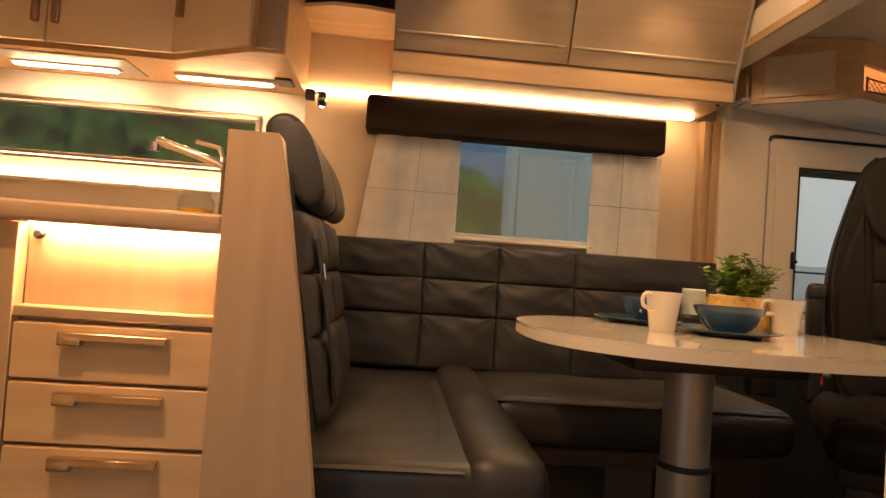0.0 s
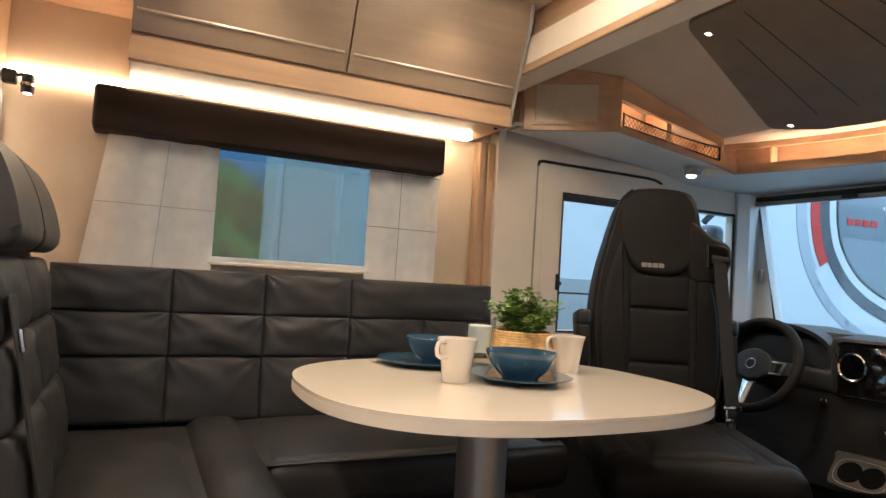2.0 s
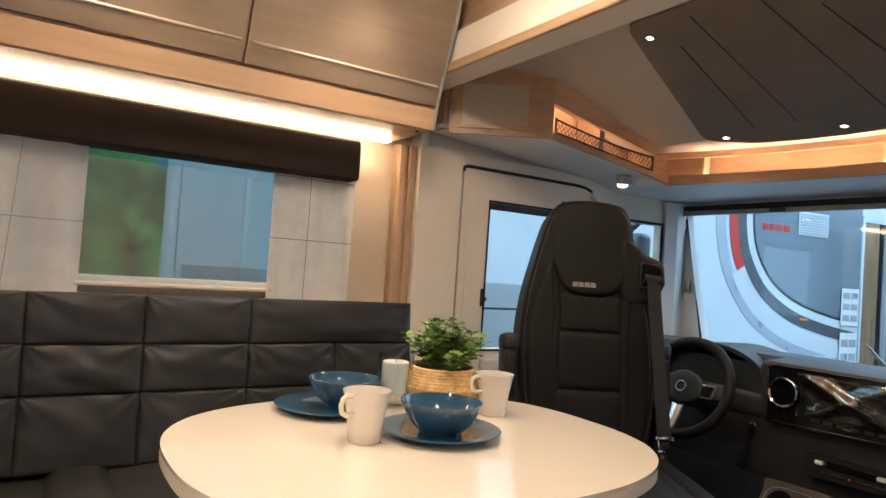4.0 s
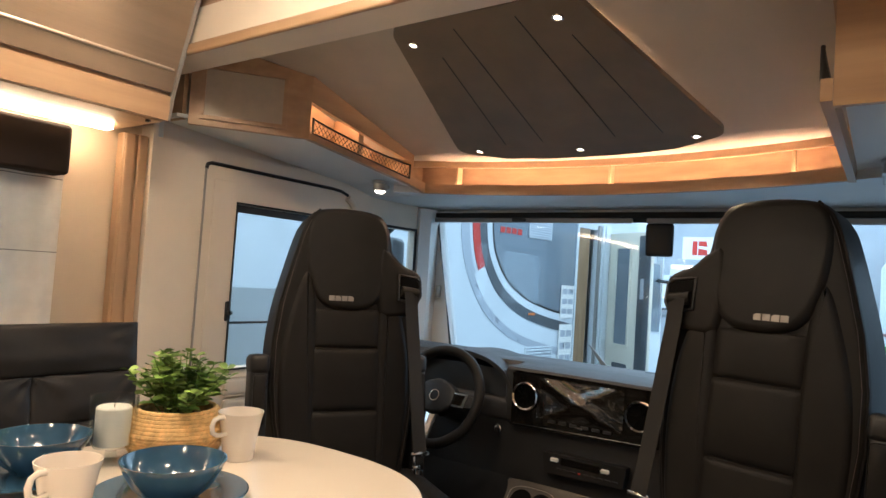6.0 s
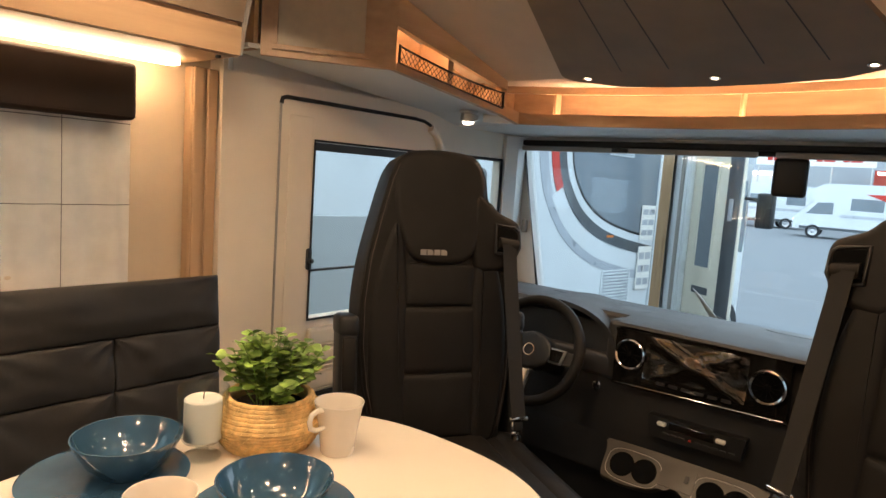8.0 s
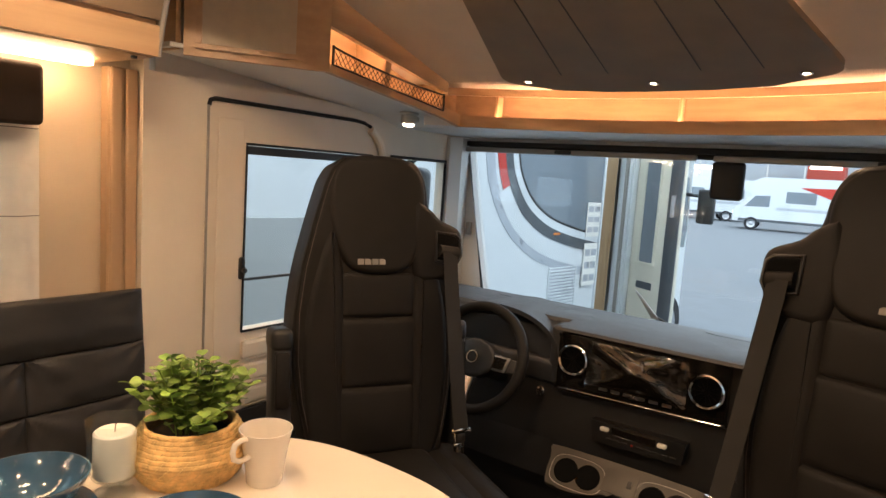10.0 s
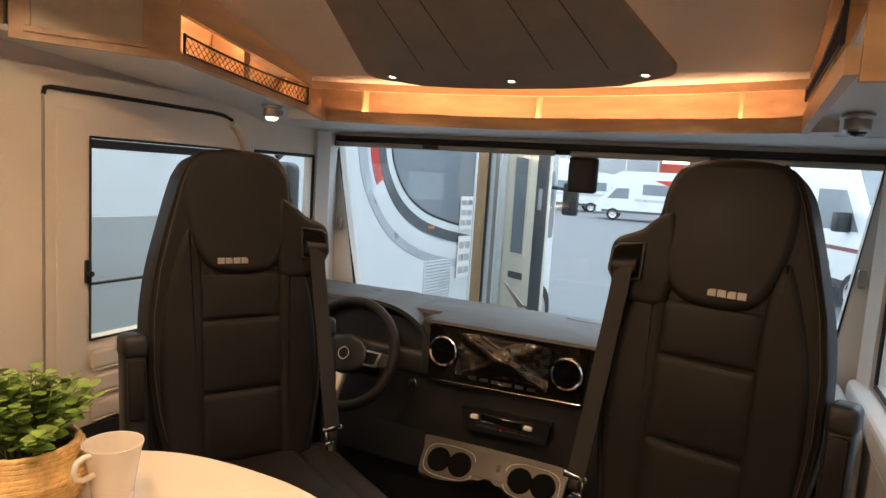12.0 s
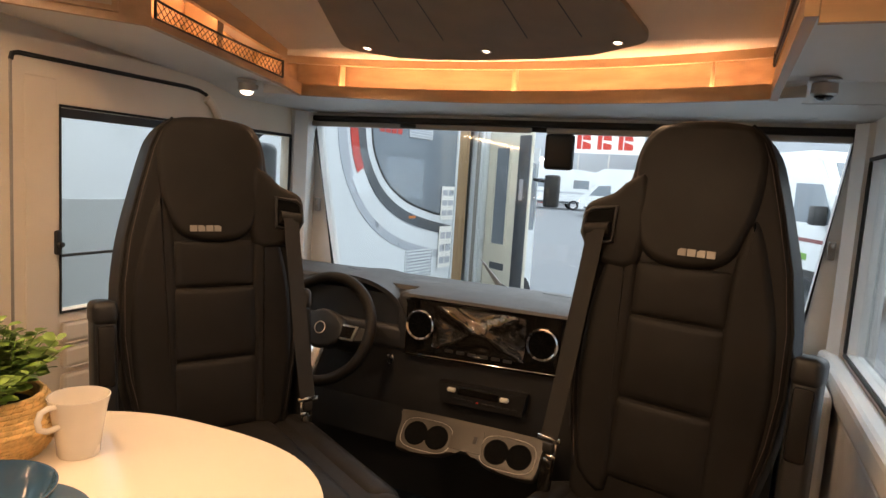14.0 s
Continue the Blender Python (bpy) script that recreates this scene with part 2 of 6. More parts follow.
AX = Matrix(((0, 0, 1, 0), (1, 0, 0, 0), (0, 1, 0, 0), (0, 0, 0, 1)))   # u -> y, v -> z, depth -> +x
AY = Matrix(((1, 0, 0, 0), (0, 0, -1, 0), (0, 1, 0, 0), (0, 0, 0, 1)))  # u -> x, v -> z, depth -> -y


def xprism(pts, x0, x1, r=0.0):
    return prism(pts, x1 - x0, Matrix.Translation((x0, 0, 0)) @ AX, r)


def yprism(pts, y0, y1, r=0.0):
    """outline in (x, z), from y0 down to y1 (the face raised and rounded is the one at y1)"""
    return prism(pts, y0 - y1, Matrix.Translation((0, y0, 0)) @ AY, r)


def lathe(profile, at=(0, 0, 0), n=32, m=None):
    bm = bmesh.new()
    rings = []
    for r, z in profile:
        if r < 1e-5:
            rings.append([bm.verts.new((0, 0, z))])
        else:
            rings.append([bm.verts.new((r * math.cos(2 * math.pi * i / n), r * math.sin(2 * math.pi * i / n), z)) for i in range(n)])
    for a, b in zip(rings, rings[1:]):
        for i in range(n):
            q = [a[i % len(a)], a[(i + 1) % len(a)], b[(i + 1) % len(b)], b[i % len(b)]]
            q = list(dict.fromkeys(q))
            if len(q) > 2:
                bm.faces.new(q)
    bm.transform((m or Matrix()) if m else Matrix.Translation(at))
    return bm


def tube(pts, r, n=8, closed=False):
    """A round bar along a line of points."""
    bm = bmesh.new()
    pts = [Vector(p) for p in pts]
    rings, k = [], len(pts)
    ref = None
    for i, p in enumerate(pts):
        a = pts[(i - 1) % k] if closed or i else pts[0]
        b = pts[(i + 1) % k] if closed or i < k - 1 else pts[-1]
        d = (b - a).normalized()
        if ref is None:
            ref = Vector((0, 0, 1)) if abs(d.z) < 0.9 else Vector((1, 0, 0))
        s = d.cross(ref).normalized()
        ref = s.cross(d).normalized()
        rings.append([bm.verts.new(p + r * (math.cos(2 * math.pi * j / n) * s + math.sin(2 * math.pi * j / n) * ref)) for j in range(n)])
    for i in range(k if closed else k - 1):
        a, b = rings[i], rings[(i + 1) % k]
        for j in range(n):
            bm.faces.new((a[j], a[(j + 1) % n], b[(j + 1) % n], b[j]))
    if not closed:
        bm.faces.new(rings[0][::-1])
        bm.faces.new(rings[-1])
    return bm


def pillow(m, w, h, depth, puff=0.012, n=14, wrinkle=0.004, seed=0.0, hard=8, crease=0.0):
    """An upholstered pad: w by h in the pose's XY, swelling along its z."""
    bm = bmesh.new()
    g = [[None] * (n + 1) for _ in range(n + 1)]
    for i in range(n + 1):
        for j in range(n + 1):
            s, t = math.sin(math.pi / 2 * (2 * i / n - 1)), math.sin(math.pi / 2 * (2 * j / n - 1))
            e = ((1 - abs(s) ** hard) * (1 - abs(t) ** hard)) ** 0.5
            z = depth * e + puff * (1 - s * s) * (1 - t * t)
            z += wrinkle * e * noise.noise(Vector((s * 1.9 + seed * 7.3, t * 1.6 + s * 0.8 + seed, seed * 3.1)))
            if crease:      # gathers that fan out from the sewn corners
                for cs, ct in ((-1, 1), (1, 1)):
                    du, dv = (s - cs) * w / 2, (t - ct) * h / 2
                    dist, turn = math.hypot(du, dv), math.atan2(dv, du)
                    z += crease * e * math.exp(-dist / 0.07) * (1 - math.exp(-dist / 0.012)) * math.sin(turn * 11 + seed * 5)
            g[i][j] = bm.verts.new((w / 2 * s, h / 2 * t, z))
    for i in range(n):
        for j in range(n):
            bm.faces.new((g[i][j], g[i + 1][j], g[i + 1][j + 1], g[i][j + 1]))
    rim = [g[i][0] for i in range(n)] + [g[n][j] for j in range(n)] + [g[i][n] for i in range(n, 0, -1)] + [g[0][j] for j in range(n, 0, -1)]
    bm.faces.new(rim[::-1])
    bm.transform(m)
    return bm


def facing(at, normal, up=(0, 0, 1)):
    """A pose whose z points along normal and whose y is as near to up as can be."""
    z = Vector(normal).normalized()
    x = Vector(up).cross(z).normalized()
    y = z.cross(x)
    m = Matrix((x, y, z)).transposed().to_4x4()
    m.translation = at
    return m


def wall_with_holes(x0, x1, z0, z1, y0, y1, holes):
    """A wall along x, cut by rectangular holes (xa, xb, za, zb)."""
    xs = sorted({x0, x1, *[h[0] for h in holes], *[h[1] for h in holes]})
    zs = sorted({z0, z1, *[h[2] for h in holes], *[h[3] for h in holes]})
    bm = bmesh.new()
    solid = {}
    for i in range(len(xs) - 1):
        for k in range(len(zs) - 1):
            cx, cz = (xs[i] + xs[i + 1]) / 2, (zs[k] + zs[k + 1]) / 2
            solid[i, k] = not any(a < cx < b and c < cz < d for a, b, c, d in holes)
    def quad(*p):
        bm.faces.new([bm.verts.new(q) for q in p])
    for (i, k), s in solid.items():
        if not s:
            continue
        a, b, c, d = xs[i], xs[i + 1], zs[k], zs[k + 1]
        quad((a, y0, c), (b, y0, c), (b, y0, d), (a, y0, d))
        quad((b, y1, c), (a, y1, c), (a, y1, d), (b, y1, d))
        if not solid.get((i - 1, k)):
            quad((a, y0, c), (a, y0, d), (a, y1, d), (a, y1, c))
        if not solid.get((i + 1, k)):
            quad((b, y0, d), (b, y0, c), (b, y1, c), (b, y1, d))
        if not solid.get((i, k - 1)):
            quad((a, y0, c), (a, y1, c), (b, y1, c), (b, y0, c))
        if not solid.get((i, k + 1)):
            quad((a, y1, d), (a, y0, d), (b, y0, d), (b, y1, d))
    bmesh.ops.remove_doubles(bm, verts=bm.verts, dist=1e-5)
    return bm


def translucent(m, amount):
    """Lets part of the light through a thin cloth or leaf."""
    nt = m.node_tree
    p, out = nt.nodes["Principled BSDF"], nt.nodes["Material Output"]
    t, mx = nt.nodes.new("ShaderNodeBsdfTranslucent"), nt.nodes.new("ShaderNodeMixShader")
    nt.links.new(nt.nodes["Color Ramp"].outputs[0], t.inputs["Color"])
    mx.inputs[0].default_value = amount
    nt.links.new(p.outputs[0], mx.inputs[1])
    nt.links.new(t.outputs[0], mx.inputs[2])
    nt.links.new(mx.outputs[0], out.inputs["Surface"])


translucent(CURTAIN, 0.35)

# ---------------------------------------------------------------- shell of the motorhome
WL = 1.13               # inner face of the living-room side wall
CW = 1.06               # inner face of the cab side
structure("floor", box(-2.2, 1.62, -1.17, 1.17, -0.06, 0.0), FLOORM, "grey-brown wood-look vinyl floor of the living part")
structure("floor_cab", box(1.62, 3.2, -1.17, 1.17, -0.06, -0.004), CARPET, "black carpeted floor of the driver's cab")
structure("ceiling", box(-2.2, 1.56, -1.17, 1.17, CEIL, CEIL + 0.04), CEILM, "pale fabric ceiling over the dinette")
structure("ceiling_cab", yprism([(1.56, cab_z(1.56)), (2.46, cab_z(2.46)), (2.86, cab_z(2.46)), (2.86, 1.69), (2.46, 1.69), (1.56, cab_z(1.56) + 0.04)], 1.1, -1.1), CEILM, "pale padded ceiling sloping down over the cab")
wl = structure("wall_left", wall_with_holes(-2.2, 1.62, 0, CEIL, WL, WL + 0.04, [(-1.6, -0.30, 1.215, 1.40), (0.24, 1.28, 1.02, 1.46)]), BEIGE, "beige vinyl side wall with two caravan windows")
wr = structure("wall_right", wall_with_holes(-2.2, 1.62, 0, CEIL, -WL - 0.04, -WL, [(-0.30, 0.553, -0.01, 1.93)]), BEIGE, "beige side wall with the open entrance doorway")
structure("wall_rear", box(-2.24, -2.2, -1.17, 1.17, 0, CEIL), BEIGE, "plain beige rear partition")
CABHOLES = [(1.92, 2.48, 0.80, 1.385), (2.60, 2.95, 0.72, 1.385)]
structure("wall_cab_left", wall_with_holes(1.60, 3.08, -0.3, 1.56, CW, CW + 0.04, CABHOLES), CREAM, "cream moulded cab wall with the driver's door window")
structure("wall_cab_right", wall_with_holes(1.62, 3.08, -0.3, 1.56, -CW - 0.04, -CW, [(1.95, 2.94, 0.80, 1.385)]), WHITE, "white moulded cab wall with the passenger window")
for s in (1, -1):
    structure("wall_cab_step", box(1.585, 1.60, min(s * CW, s * 1.17), max(s * CW, s * 1.17), 0, CEIL), CREAM, "cream return between living part and cab")
    structure("wall_over_cab", box(1.64, 3.1, min(s * 1.1, s * 1.17), max(s * 1.1, s * 1.17), 1.5, 2.0), CREAM, "closed side above the cab shelf")

# windscreen surround: a slab across the nose with a trapezoid opening
NX = 3.12
TOPZ, BOTZ = 1.462, 0.74
bm = bmesh.new()
outer = [(-1.17, 0.2), (1.17, 0.2), (1.17, 1.62), (-1.17, 1.62)]
inner = [(-0.94, BOTZ), (0.90, BOTZ), (1.045, TOPZ), (-1.03, TOPZ)]
vo = [[bm.verts.new((x, y, z)) for y, z in outer] for x in (NX, NX + 0.06)]
vi = [[bm.verts.new((x, y, z)) for y, z in inner] for x in (NX, NX + 0.06)]
for i in range(4):
    j = (i + 1) % 4
    bm.faces.new((vo[0][i], vo[0][j], vi[0][j], vi[0][i]))
    bm.faces.new((vo[1][j], vo[1][i], vi[1][i], vi[1][j]))
    bm.faces.new((vi[0][i], vi[0][j], vi[1][j], vi[1][i]))
    bm.faces.new((vo[0][j], vo[0][i], vo[1][i], vo[1][j]))
ws = structure("wall_front", bm, WHITE, "white windscreen surround with slim corner pillars")
structure("windscreen_gasket", tube([(NX - 0.004, y, z) for y, z in inner], 0.011, 8, True), RUBBER, "black rubber seal round the windscreen")
bm = prism([(y, z) for y, z in inner], 0.006, Matrix.Translation((NX + 0.03, 0, 0)) @ AX)
glass_pane = structure("windscreen", bm, GLASS, "clear curved front windscreen")


def pane(name, x0, x1, z0, z1, y, label, material=GLASS):
    return structure(name, box(x0, x1, y - 0.003, y + 0.003, z0, z1), material, label)


pane("window_1", 0.24, 1.28, 1.02, 1.46, WL + 0.025, "double-glazed dinette side window", TINT)
pane("window_2", -1.6, -0.30, 1.215, 1.40, WL + 0.025, "low kitchen side window", TINT)
pane("window_3", 1.92, 2.48, 0.80, 1.385, CW + 0.025, "driver's door window pane")
pane("window_4", 2.60, 2.95, 0.72, 1.385, CW + 0.025, "driver's quarter window pane")
pane("window_5", 1.95, 2.94, 0.80, 1.385, -CW - 0.025, "passenger side window pane")


def frame_ring(x0, x1, z0, z1, y, w, d, r=0.004):
    bm = bmesh.new()
    lo, hi = min(y, y + d), max(y, y + d)
    for a, b, c, e in ((x0 - w, x1 + w, z1, z1 + w), (x0 - w, x1 + w, z0 - w, z0), (x0 - w, x0, z0, z1), (x1, x1 + w, z0, z1)):
        box(a, b, lo, hi, c, e, r, 1, bm)
    return bm


structure("window_frame_dinette", frame_ring(0.24, 1.28, 1.02, 1.46, WL, 0.022, -0.02), WHITE, "white plastic window frame")
structure("window_frame_kitchen", frame_ring(-1.6, -0.30, 1.215, 1.40, WL, 0.02, -0.03), STEEL, "brushed aluminium kitchen window frame")
structure("window_gasket_driver", frame_ring(1.92, 2.48, 0.80, 1.385, CW, 0.007, -0.006, 0.002), RUBBER, "thin black seal of the door window")
structure("window_gasket_quarter", frame_ring(2.60, 2.95, 0.72, 1.385, CW, 0.012, -0.01, 0.003), RUBBER, "black seal of the quarter window")
structure("window_gasket_passenger", frame_ring(1.95, 2.94, 0.80, 1.385, -CW, 0.012, 0.01, 0.003), RUBBER, "black seal of the passenger window")
structure("window_sill", box(0.50, 1.08, WL - 0.036, WL - 0.021, 0.990, 1.003, 0.004), CREAM, "narrow cream sill under the dinette window")
structure("window_bar", box(1.925, 2.475, CW + 0.005, CW + 0.018, 0.957, 0.965, 0.002, 1), BLACK, "dark cross bar of the driver's window")
structure("window_blind", box(1.925, 2.475, CW + 0.004, CW + 0.02, 1.357, 1.383, 0.002, 1), BLACK, "rolled-up black blind at the top of the driver's window")

# driver's door: seal line and moulded edge
structure("door_1_gap", tube([(1.78, CW - 0.002, 0.15), (1.78, CW - 0.002, 1.50)], 0.004), SILVERP, "narrow gap beside the driver's door")
structure("door_1", tube([(1.78, CW - 0.004, 1.49), (1.784, CW - 0.004, 1.506), (1.80, CW - 0.004, 1.511), (2.38, CW - 0.004, 1.509), (2.43, CW - 0.004, 1.505), (2.465, CW - 0.004, 1.494), (2.49, CW - 0.004, 1.476)], 0.0065), RUBBER, "black seal along the driver's door")
structure("door_1_edge", tube([(2.462, CW - 0.008, 1.482), (2.49, CW - 0.008, 1.466), (2.515, CW - 0.008, 1.438), (2.532, CW - 0.008, 1.40), (2.545, CW - 0.006, 1.35), (2.545, CW - 0.006, 0.2)], 0.016, 10), CREAM, "rounded cream door moulding")
structure("door_1_panel", box(1.815, 1.905, CW - 0.005, CW - 0.001, 0.15, 1.46, 0.002), CREAM, "raised cream strip of the driver's door")
for k, z in enumerate((0.735, 0.66, 0.58)):
    structure("door_1_rib", box(1.915, 2.50, CW - 0.014, CW - 0.001, z - 0.032, z + 0.032, 0.012, 2), CREAM, "moulded lower panel of the driver's door")
latch = thing("door_latch", "small black plastic latch on the cab door", "latch", (1.895, CW - 0.015, 1.0))
part("plate", box(1.885, 1.905, CW - 0.030, CW - 0.016, 0.97, 1.04, 0.006), BLACK, latch)
part("knob", lathe([(0, 0), (0.008, 0), (0.008, 0.012), (0, 0.014)], n=12, m=facing((1.895, CW - 0.030, 1.0), (0, -1, 0))), BLACK, latch)

# dark carpet lining low on the cab side
structure("cab_kick_lining", box(1.606, 2.55, CW - 0.014, CW - 0.002, 0.0, 0.54, 0.004, 1), CARPET, "black carpet lining low on the cab side")
structure("cab_step_lining", box(1.572, 1.583, 0.90, 1.128, 0.0, 0.498, 0.003, 1), CARPET, "black carpet lining of the cab return")

# wood upright between living part and cab
tr = structure("trim_upright", box(1.505, 1.584, 1.085, 1.125, 0.5, 1.556, 0.004, 1), WOOD_Z, "pale wood corner upright with two flutes")
for x in (1.524, 1.564):
    structure("flute", box(x - 0.016, x + 0.016, 1.074, 1.0845, 0.5, 1.555, 0.005, 2), WOOD_Z, parent=tr)

# ---------------------------------------------------------------- shelf round the cab
def lip(y):
    return 2.673 - 0.278 * y * y


YS = [-0.82 + 1.64 * i / 40 for i in range(41)]


def ribbon(x_in, x_out, z0, z1, reach=1.0, right=0.0):
    """A bar that follows the curved front shelf."""
    bm = bmesh.new()
    rings = []
    for y in YS:
        y *= reach if y > 0 else right or reach
        a, b = lip(y) + x_in, lip(y) + x_out
        rings.append([bm.verts.new(p) for p in ((a, y, z0), (b, y, z0), (b, y, z1), (a, y, z1))])
    for p, q in zip(rings, rings[1:]):
        for i in range(4):
            bm.faces.new((p[i], p[(i + 1) % 4], q[(i + 1) % 4], q[i]))
    bm.faces.new(rings[0][::-1])
    bm.faces.new(rings[-1])
    return bm


def under(x):
    """Height of the sloping underside along the cab sides."""
    return 1.546 - 0.085 * (x - 2.42) if x <= 2.47 else 1.542 - 0.22 * (x - 2.47)


def sloped(plan, thick=0.012):
    bm = prism(plan, thick)
    for v in bm.verts:
        v.co.z += under(v.co.x)
    return bm


soffit = [(2.62, CW), (2.62, 0.826)] + [(lip(y) + 0.012, y) for y in YS[::-1]] + [(2.62, -0.826), (2.62, -CW), (NX - 0.002, -CW), (NX - 0.002, CW)]
structure("soffit_cab", prism(soffit, 0.014, Matrix.Translation((0, 0, 1.508))), WHITE, "smooth white underside of the cab shelf")
structure("soffit_driver", sloped([(1.60, CW - 0.003), (1.60, 0.964), (1.905, 0.721), (2.47, 0.719), (2.47, CW - 0.003)]), WHITE, "white sloping underside of the driver's side shelf")
structure("soffit_passenger", sloped([(1.768, -CW + 0.003), (2.47, -CW + 0.003), (2.47, -0.770), (1.768, -0.770)]), WHITE, "white sloping underside of the passenger's side shelf")
for s in (1, -1):
    y0 = 0.720 if s > 0 else 0.770
    structure("soffit_corner", sloped([(2.472, s * y0), (lip(y0) + 0.010, s * y0), (2.496, s * 0.824), (2.618, s * 0.828), (2.618, s * (CW - 0.003)), (2.472, s * (CW - 0.003))][::s]), WHITE, "white moulded corner under the cab shelf")
    structure("soffit_edge", prism([(lip(y0) + 0.006, s * y0), (lip(0.824) + 0.006, s * 0.824), (lip(0.824) + 0.015, s * 0.824), (lip(y0) + 0.015, s * y0)][::s], 0.042, Matrix.Translation((0, 0, 1.5075))), WHITE, "white edge beside the curved shelf")
    structure("soffit_step", yprism([(2.498, 1.5085), (2.618, 1.5085), (2.618, 1.520), (2.498, 1.546)], max(s * 0.822, s * 0.827), min(s * 0.822, s * 0.827)), WHITE, "small step in the white underside")
shelf = thing("front_shelf", "curved pale wood shelf with amber backlight over the windscreen", "shelf", (2.67, 0, 1.51))
part("lip", ribbon(0, 0.02, 1.506, 1.545, 0.865, 0.93), WOOD_Y, shelf)
part("shelf_board", ribbon(0.021, 0.17, 1.524, 1.53), WOOD_Y, shelf)
part("back_panel", ribbon(0.171, 0.18, 1.524, 1.66), WOOD_Y, shelf)
part("top_edge", ribbon(0.045, 0.065, 1.620, 1.6445), WOOD_Y, shelf)
part("led_strip", ribbon(0.026, 0.046, 1.531, 1.535, 0.76, 0.84), LEDCOVE, shelf, "amber light strip behind the lip")
for y in (-0.605, 0.0, 0.605):
    part("divider", box(lip(y) + 0.05, lip(y) + 0.085, y - 0.005, y + 0.005, 1.531, 1.628, 0.002, 1), WOOD_Z, shelf)


def side_shelf(s):
    """Shelf with a loudspeaker box and a netted locker along one side of the cab; s is +1 on the driver's side."""
    side = "driver's" if s > 0 else "passenger's"
    root = thing("cab_side_shelf", f"pale wood shelf with loudspeaker and net on the {side} side", "shelf", (1.95, 0.72 * s, 1.54))
    e, x0, xs = (0.0, 1.61, 1.90) if s > 0 else (0.05, 1.75, 1.80)   # the passenger's shelf is shorter and set further out

    def yy(a, b):
        return (a, b) if s > 0 else (-b, -a)

    def face(pts, a, b):
        lo, hi = yy(a + e, b + e)
        return yprism(pts, hi, lo)
    if s > 0:
        # the loudspeaker box turns inwards from the wall to the netted locker
        part("front_lip", face([(1.905, 1.590), (2.43, 1.527), (2.545, 1.505), (2.545, 1.546), (2.456, 1.56), (2.43, 1.549), (1.905, 1.613)], 0.699, 0.718), WOOD_X, root)
        D = Matrix(((0.755, 0, -0.656, 1.56), (-0.656, 0, -0.755, 1.0), (0, 1, 0, 0), (0, 0, 0, 1)))

        def slab(pts, back, front):
            return prism(pts, front - back, D @ Matrix.Translation((0, 0, back)))

        def top(u):
            return cab_z(1.56 + 0.755 * u) - 0.005
        part("speaker_front", slab([(0.086, 1.598), (0.457, 1.590), (0.457, top(0.457)), (0.086, top(0.086))], -0.018, 0.0), WOOD_X, root)
        part("speaker_cloth", slab([(0.132, 1.630), (0.368, 1.626), (0.368, 1.772), (0.132, 1.776)], 0.0005, 0.004), CLOTH, root, "cream loudspeaker cloth")
        ring = slab([(0.118, 1.616), (0.382, 1.612), (0.382, 1.625), (0.118, 1.629)], 0.0005, 0.010)
        join(ring, slab([(0.118, 1.777), (0.382, 1.773), (0.382, 1.786), (0.118, 1.790)], 0.0005, 0.010))
        join(ring, slab([(0.118, 1.6295), (0.131, 1.6293), (0.131, 1.7764), (0.118, 1.7766)], 0.0005, 0.010))
        join(ring, slab([(0.369, 1.6253), (0.382, 1.6252), (0.382, 1.7725), (0.369, 1.7727)], 0.0005, 0.010))
        part("speaker_surround", ring, WOOD_X, root)
        part("rear_end", box(1.613, 1.627, 0.960, 1.057, 1.612, cab_z(1.627) - 0.004), WOOD_Y, root)
        part("locker_end", box(1.892, 1.9045, 0.719, 0.849, 1.605, cab_z(1.905) - 0.004), WOOD_Y, root)
        part("top_rail", face([(1.905, 1.712), (2.39, 1.622), (2.455, 1.614), (2.455, cab_z(2.455) - 0.002), (1.905, cab_z(1.905) - 0.002)], 0.70, 0.718), WOOD_X, root)
    else:
        part("front_lip", face([(x0, 1.520), (2.42, 1.510), (2.545, 1.505), (2.545, 1.546), (2.456, 1.56), (x0, 1.56)], 0.699, 0.718), WOOD_X, root)
        part("top_rail", face([(xs, cab_z(xs) - 0.045), (2.455, cab_z(2.455) - 0.018), (2.455, cab_z(2.455) - 0.002), (xs, cab_z(xs) - 0.002)], 0.70, 0.718), WOOD_X, root)
        part("rear_end", box(x0, x0 + 0.015, *yy(0.719 + e, 1.057), 1.511, 1.70), WOOD_Y, root)
    part("divider", face([(2.155, under(2.155) + 0.014), (2.180, under(2.18) + 0.014), (2.180, cab_z(2.18) - 0.01), (2.155, cab_z(2.155) - 0.01)], 0.719, 0.845), WOOD_Z, root)
    part("end_post", face([(2.425, 1.561), (2.455, 1.561), (2.455, 1.613 if s > 0 else 1.64), (2.425, 1.613 if s > 0 else 1.645)], 0.70, 0.80), WOOD_Z, root)
    xb = 1.906 if s > 0 else x0 + 0.016
    part("back_panel", face([(xb, under(xb) + 0.014), (2.46, under(2.46) + 0.014), (2.46, 1.64), (xb, cab_z(xb) - 0.01)], 0.85, 0.86), WOOD_X, root)
    part("corner_block", box(2.461, 2.66, *yy(0.81, 1.05), 1.56, 1.643), WOOD_Y, root)
    bm = bmesh.new()
    n0 = 1.915 if s > 0 else 1.80
    span = 2.43 - n0

    def rope(x):
        u = (x - n0) / span
        return 1.658 - 0.058 * u - 0.040 * u * (1 - u) if s > 0 else 1.632 - 0.030 * u - 0.055 * u * (1 - u)

    def foot(x):
        return 1.612 - 0.124 * (x - 1.915) if s > 0 else 1.572
    step, yn = 0.019, 0.6965 + e
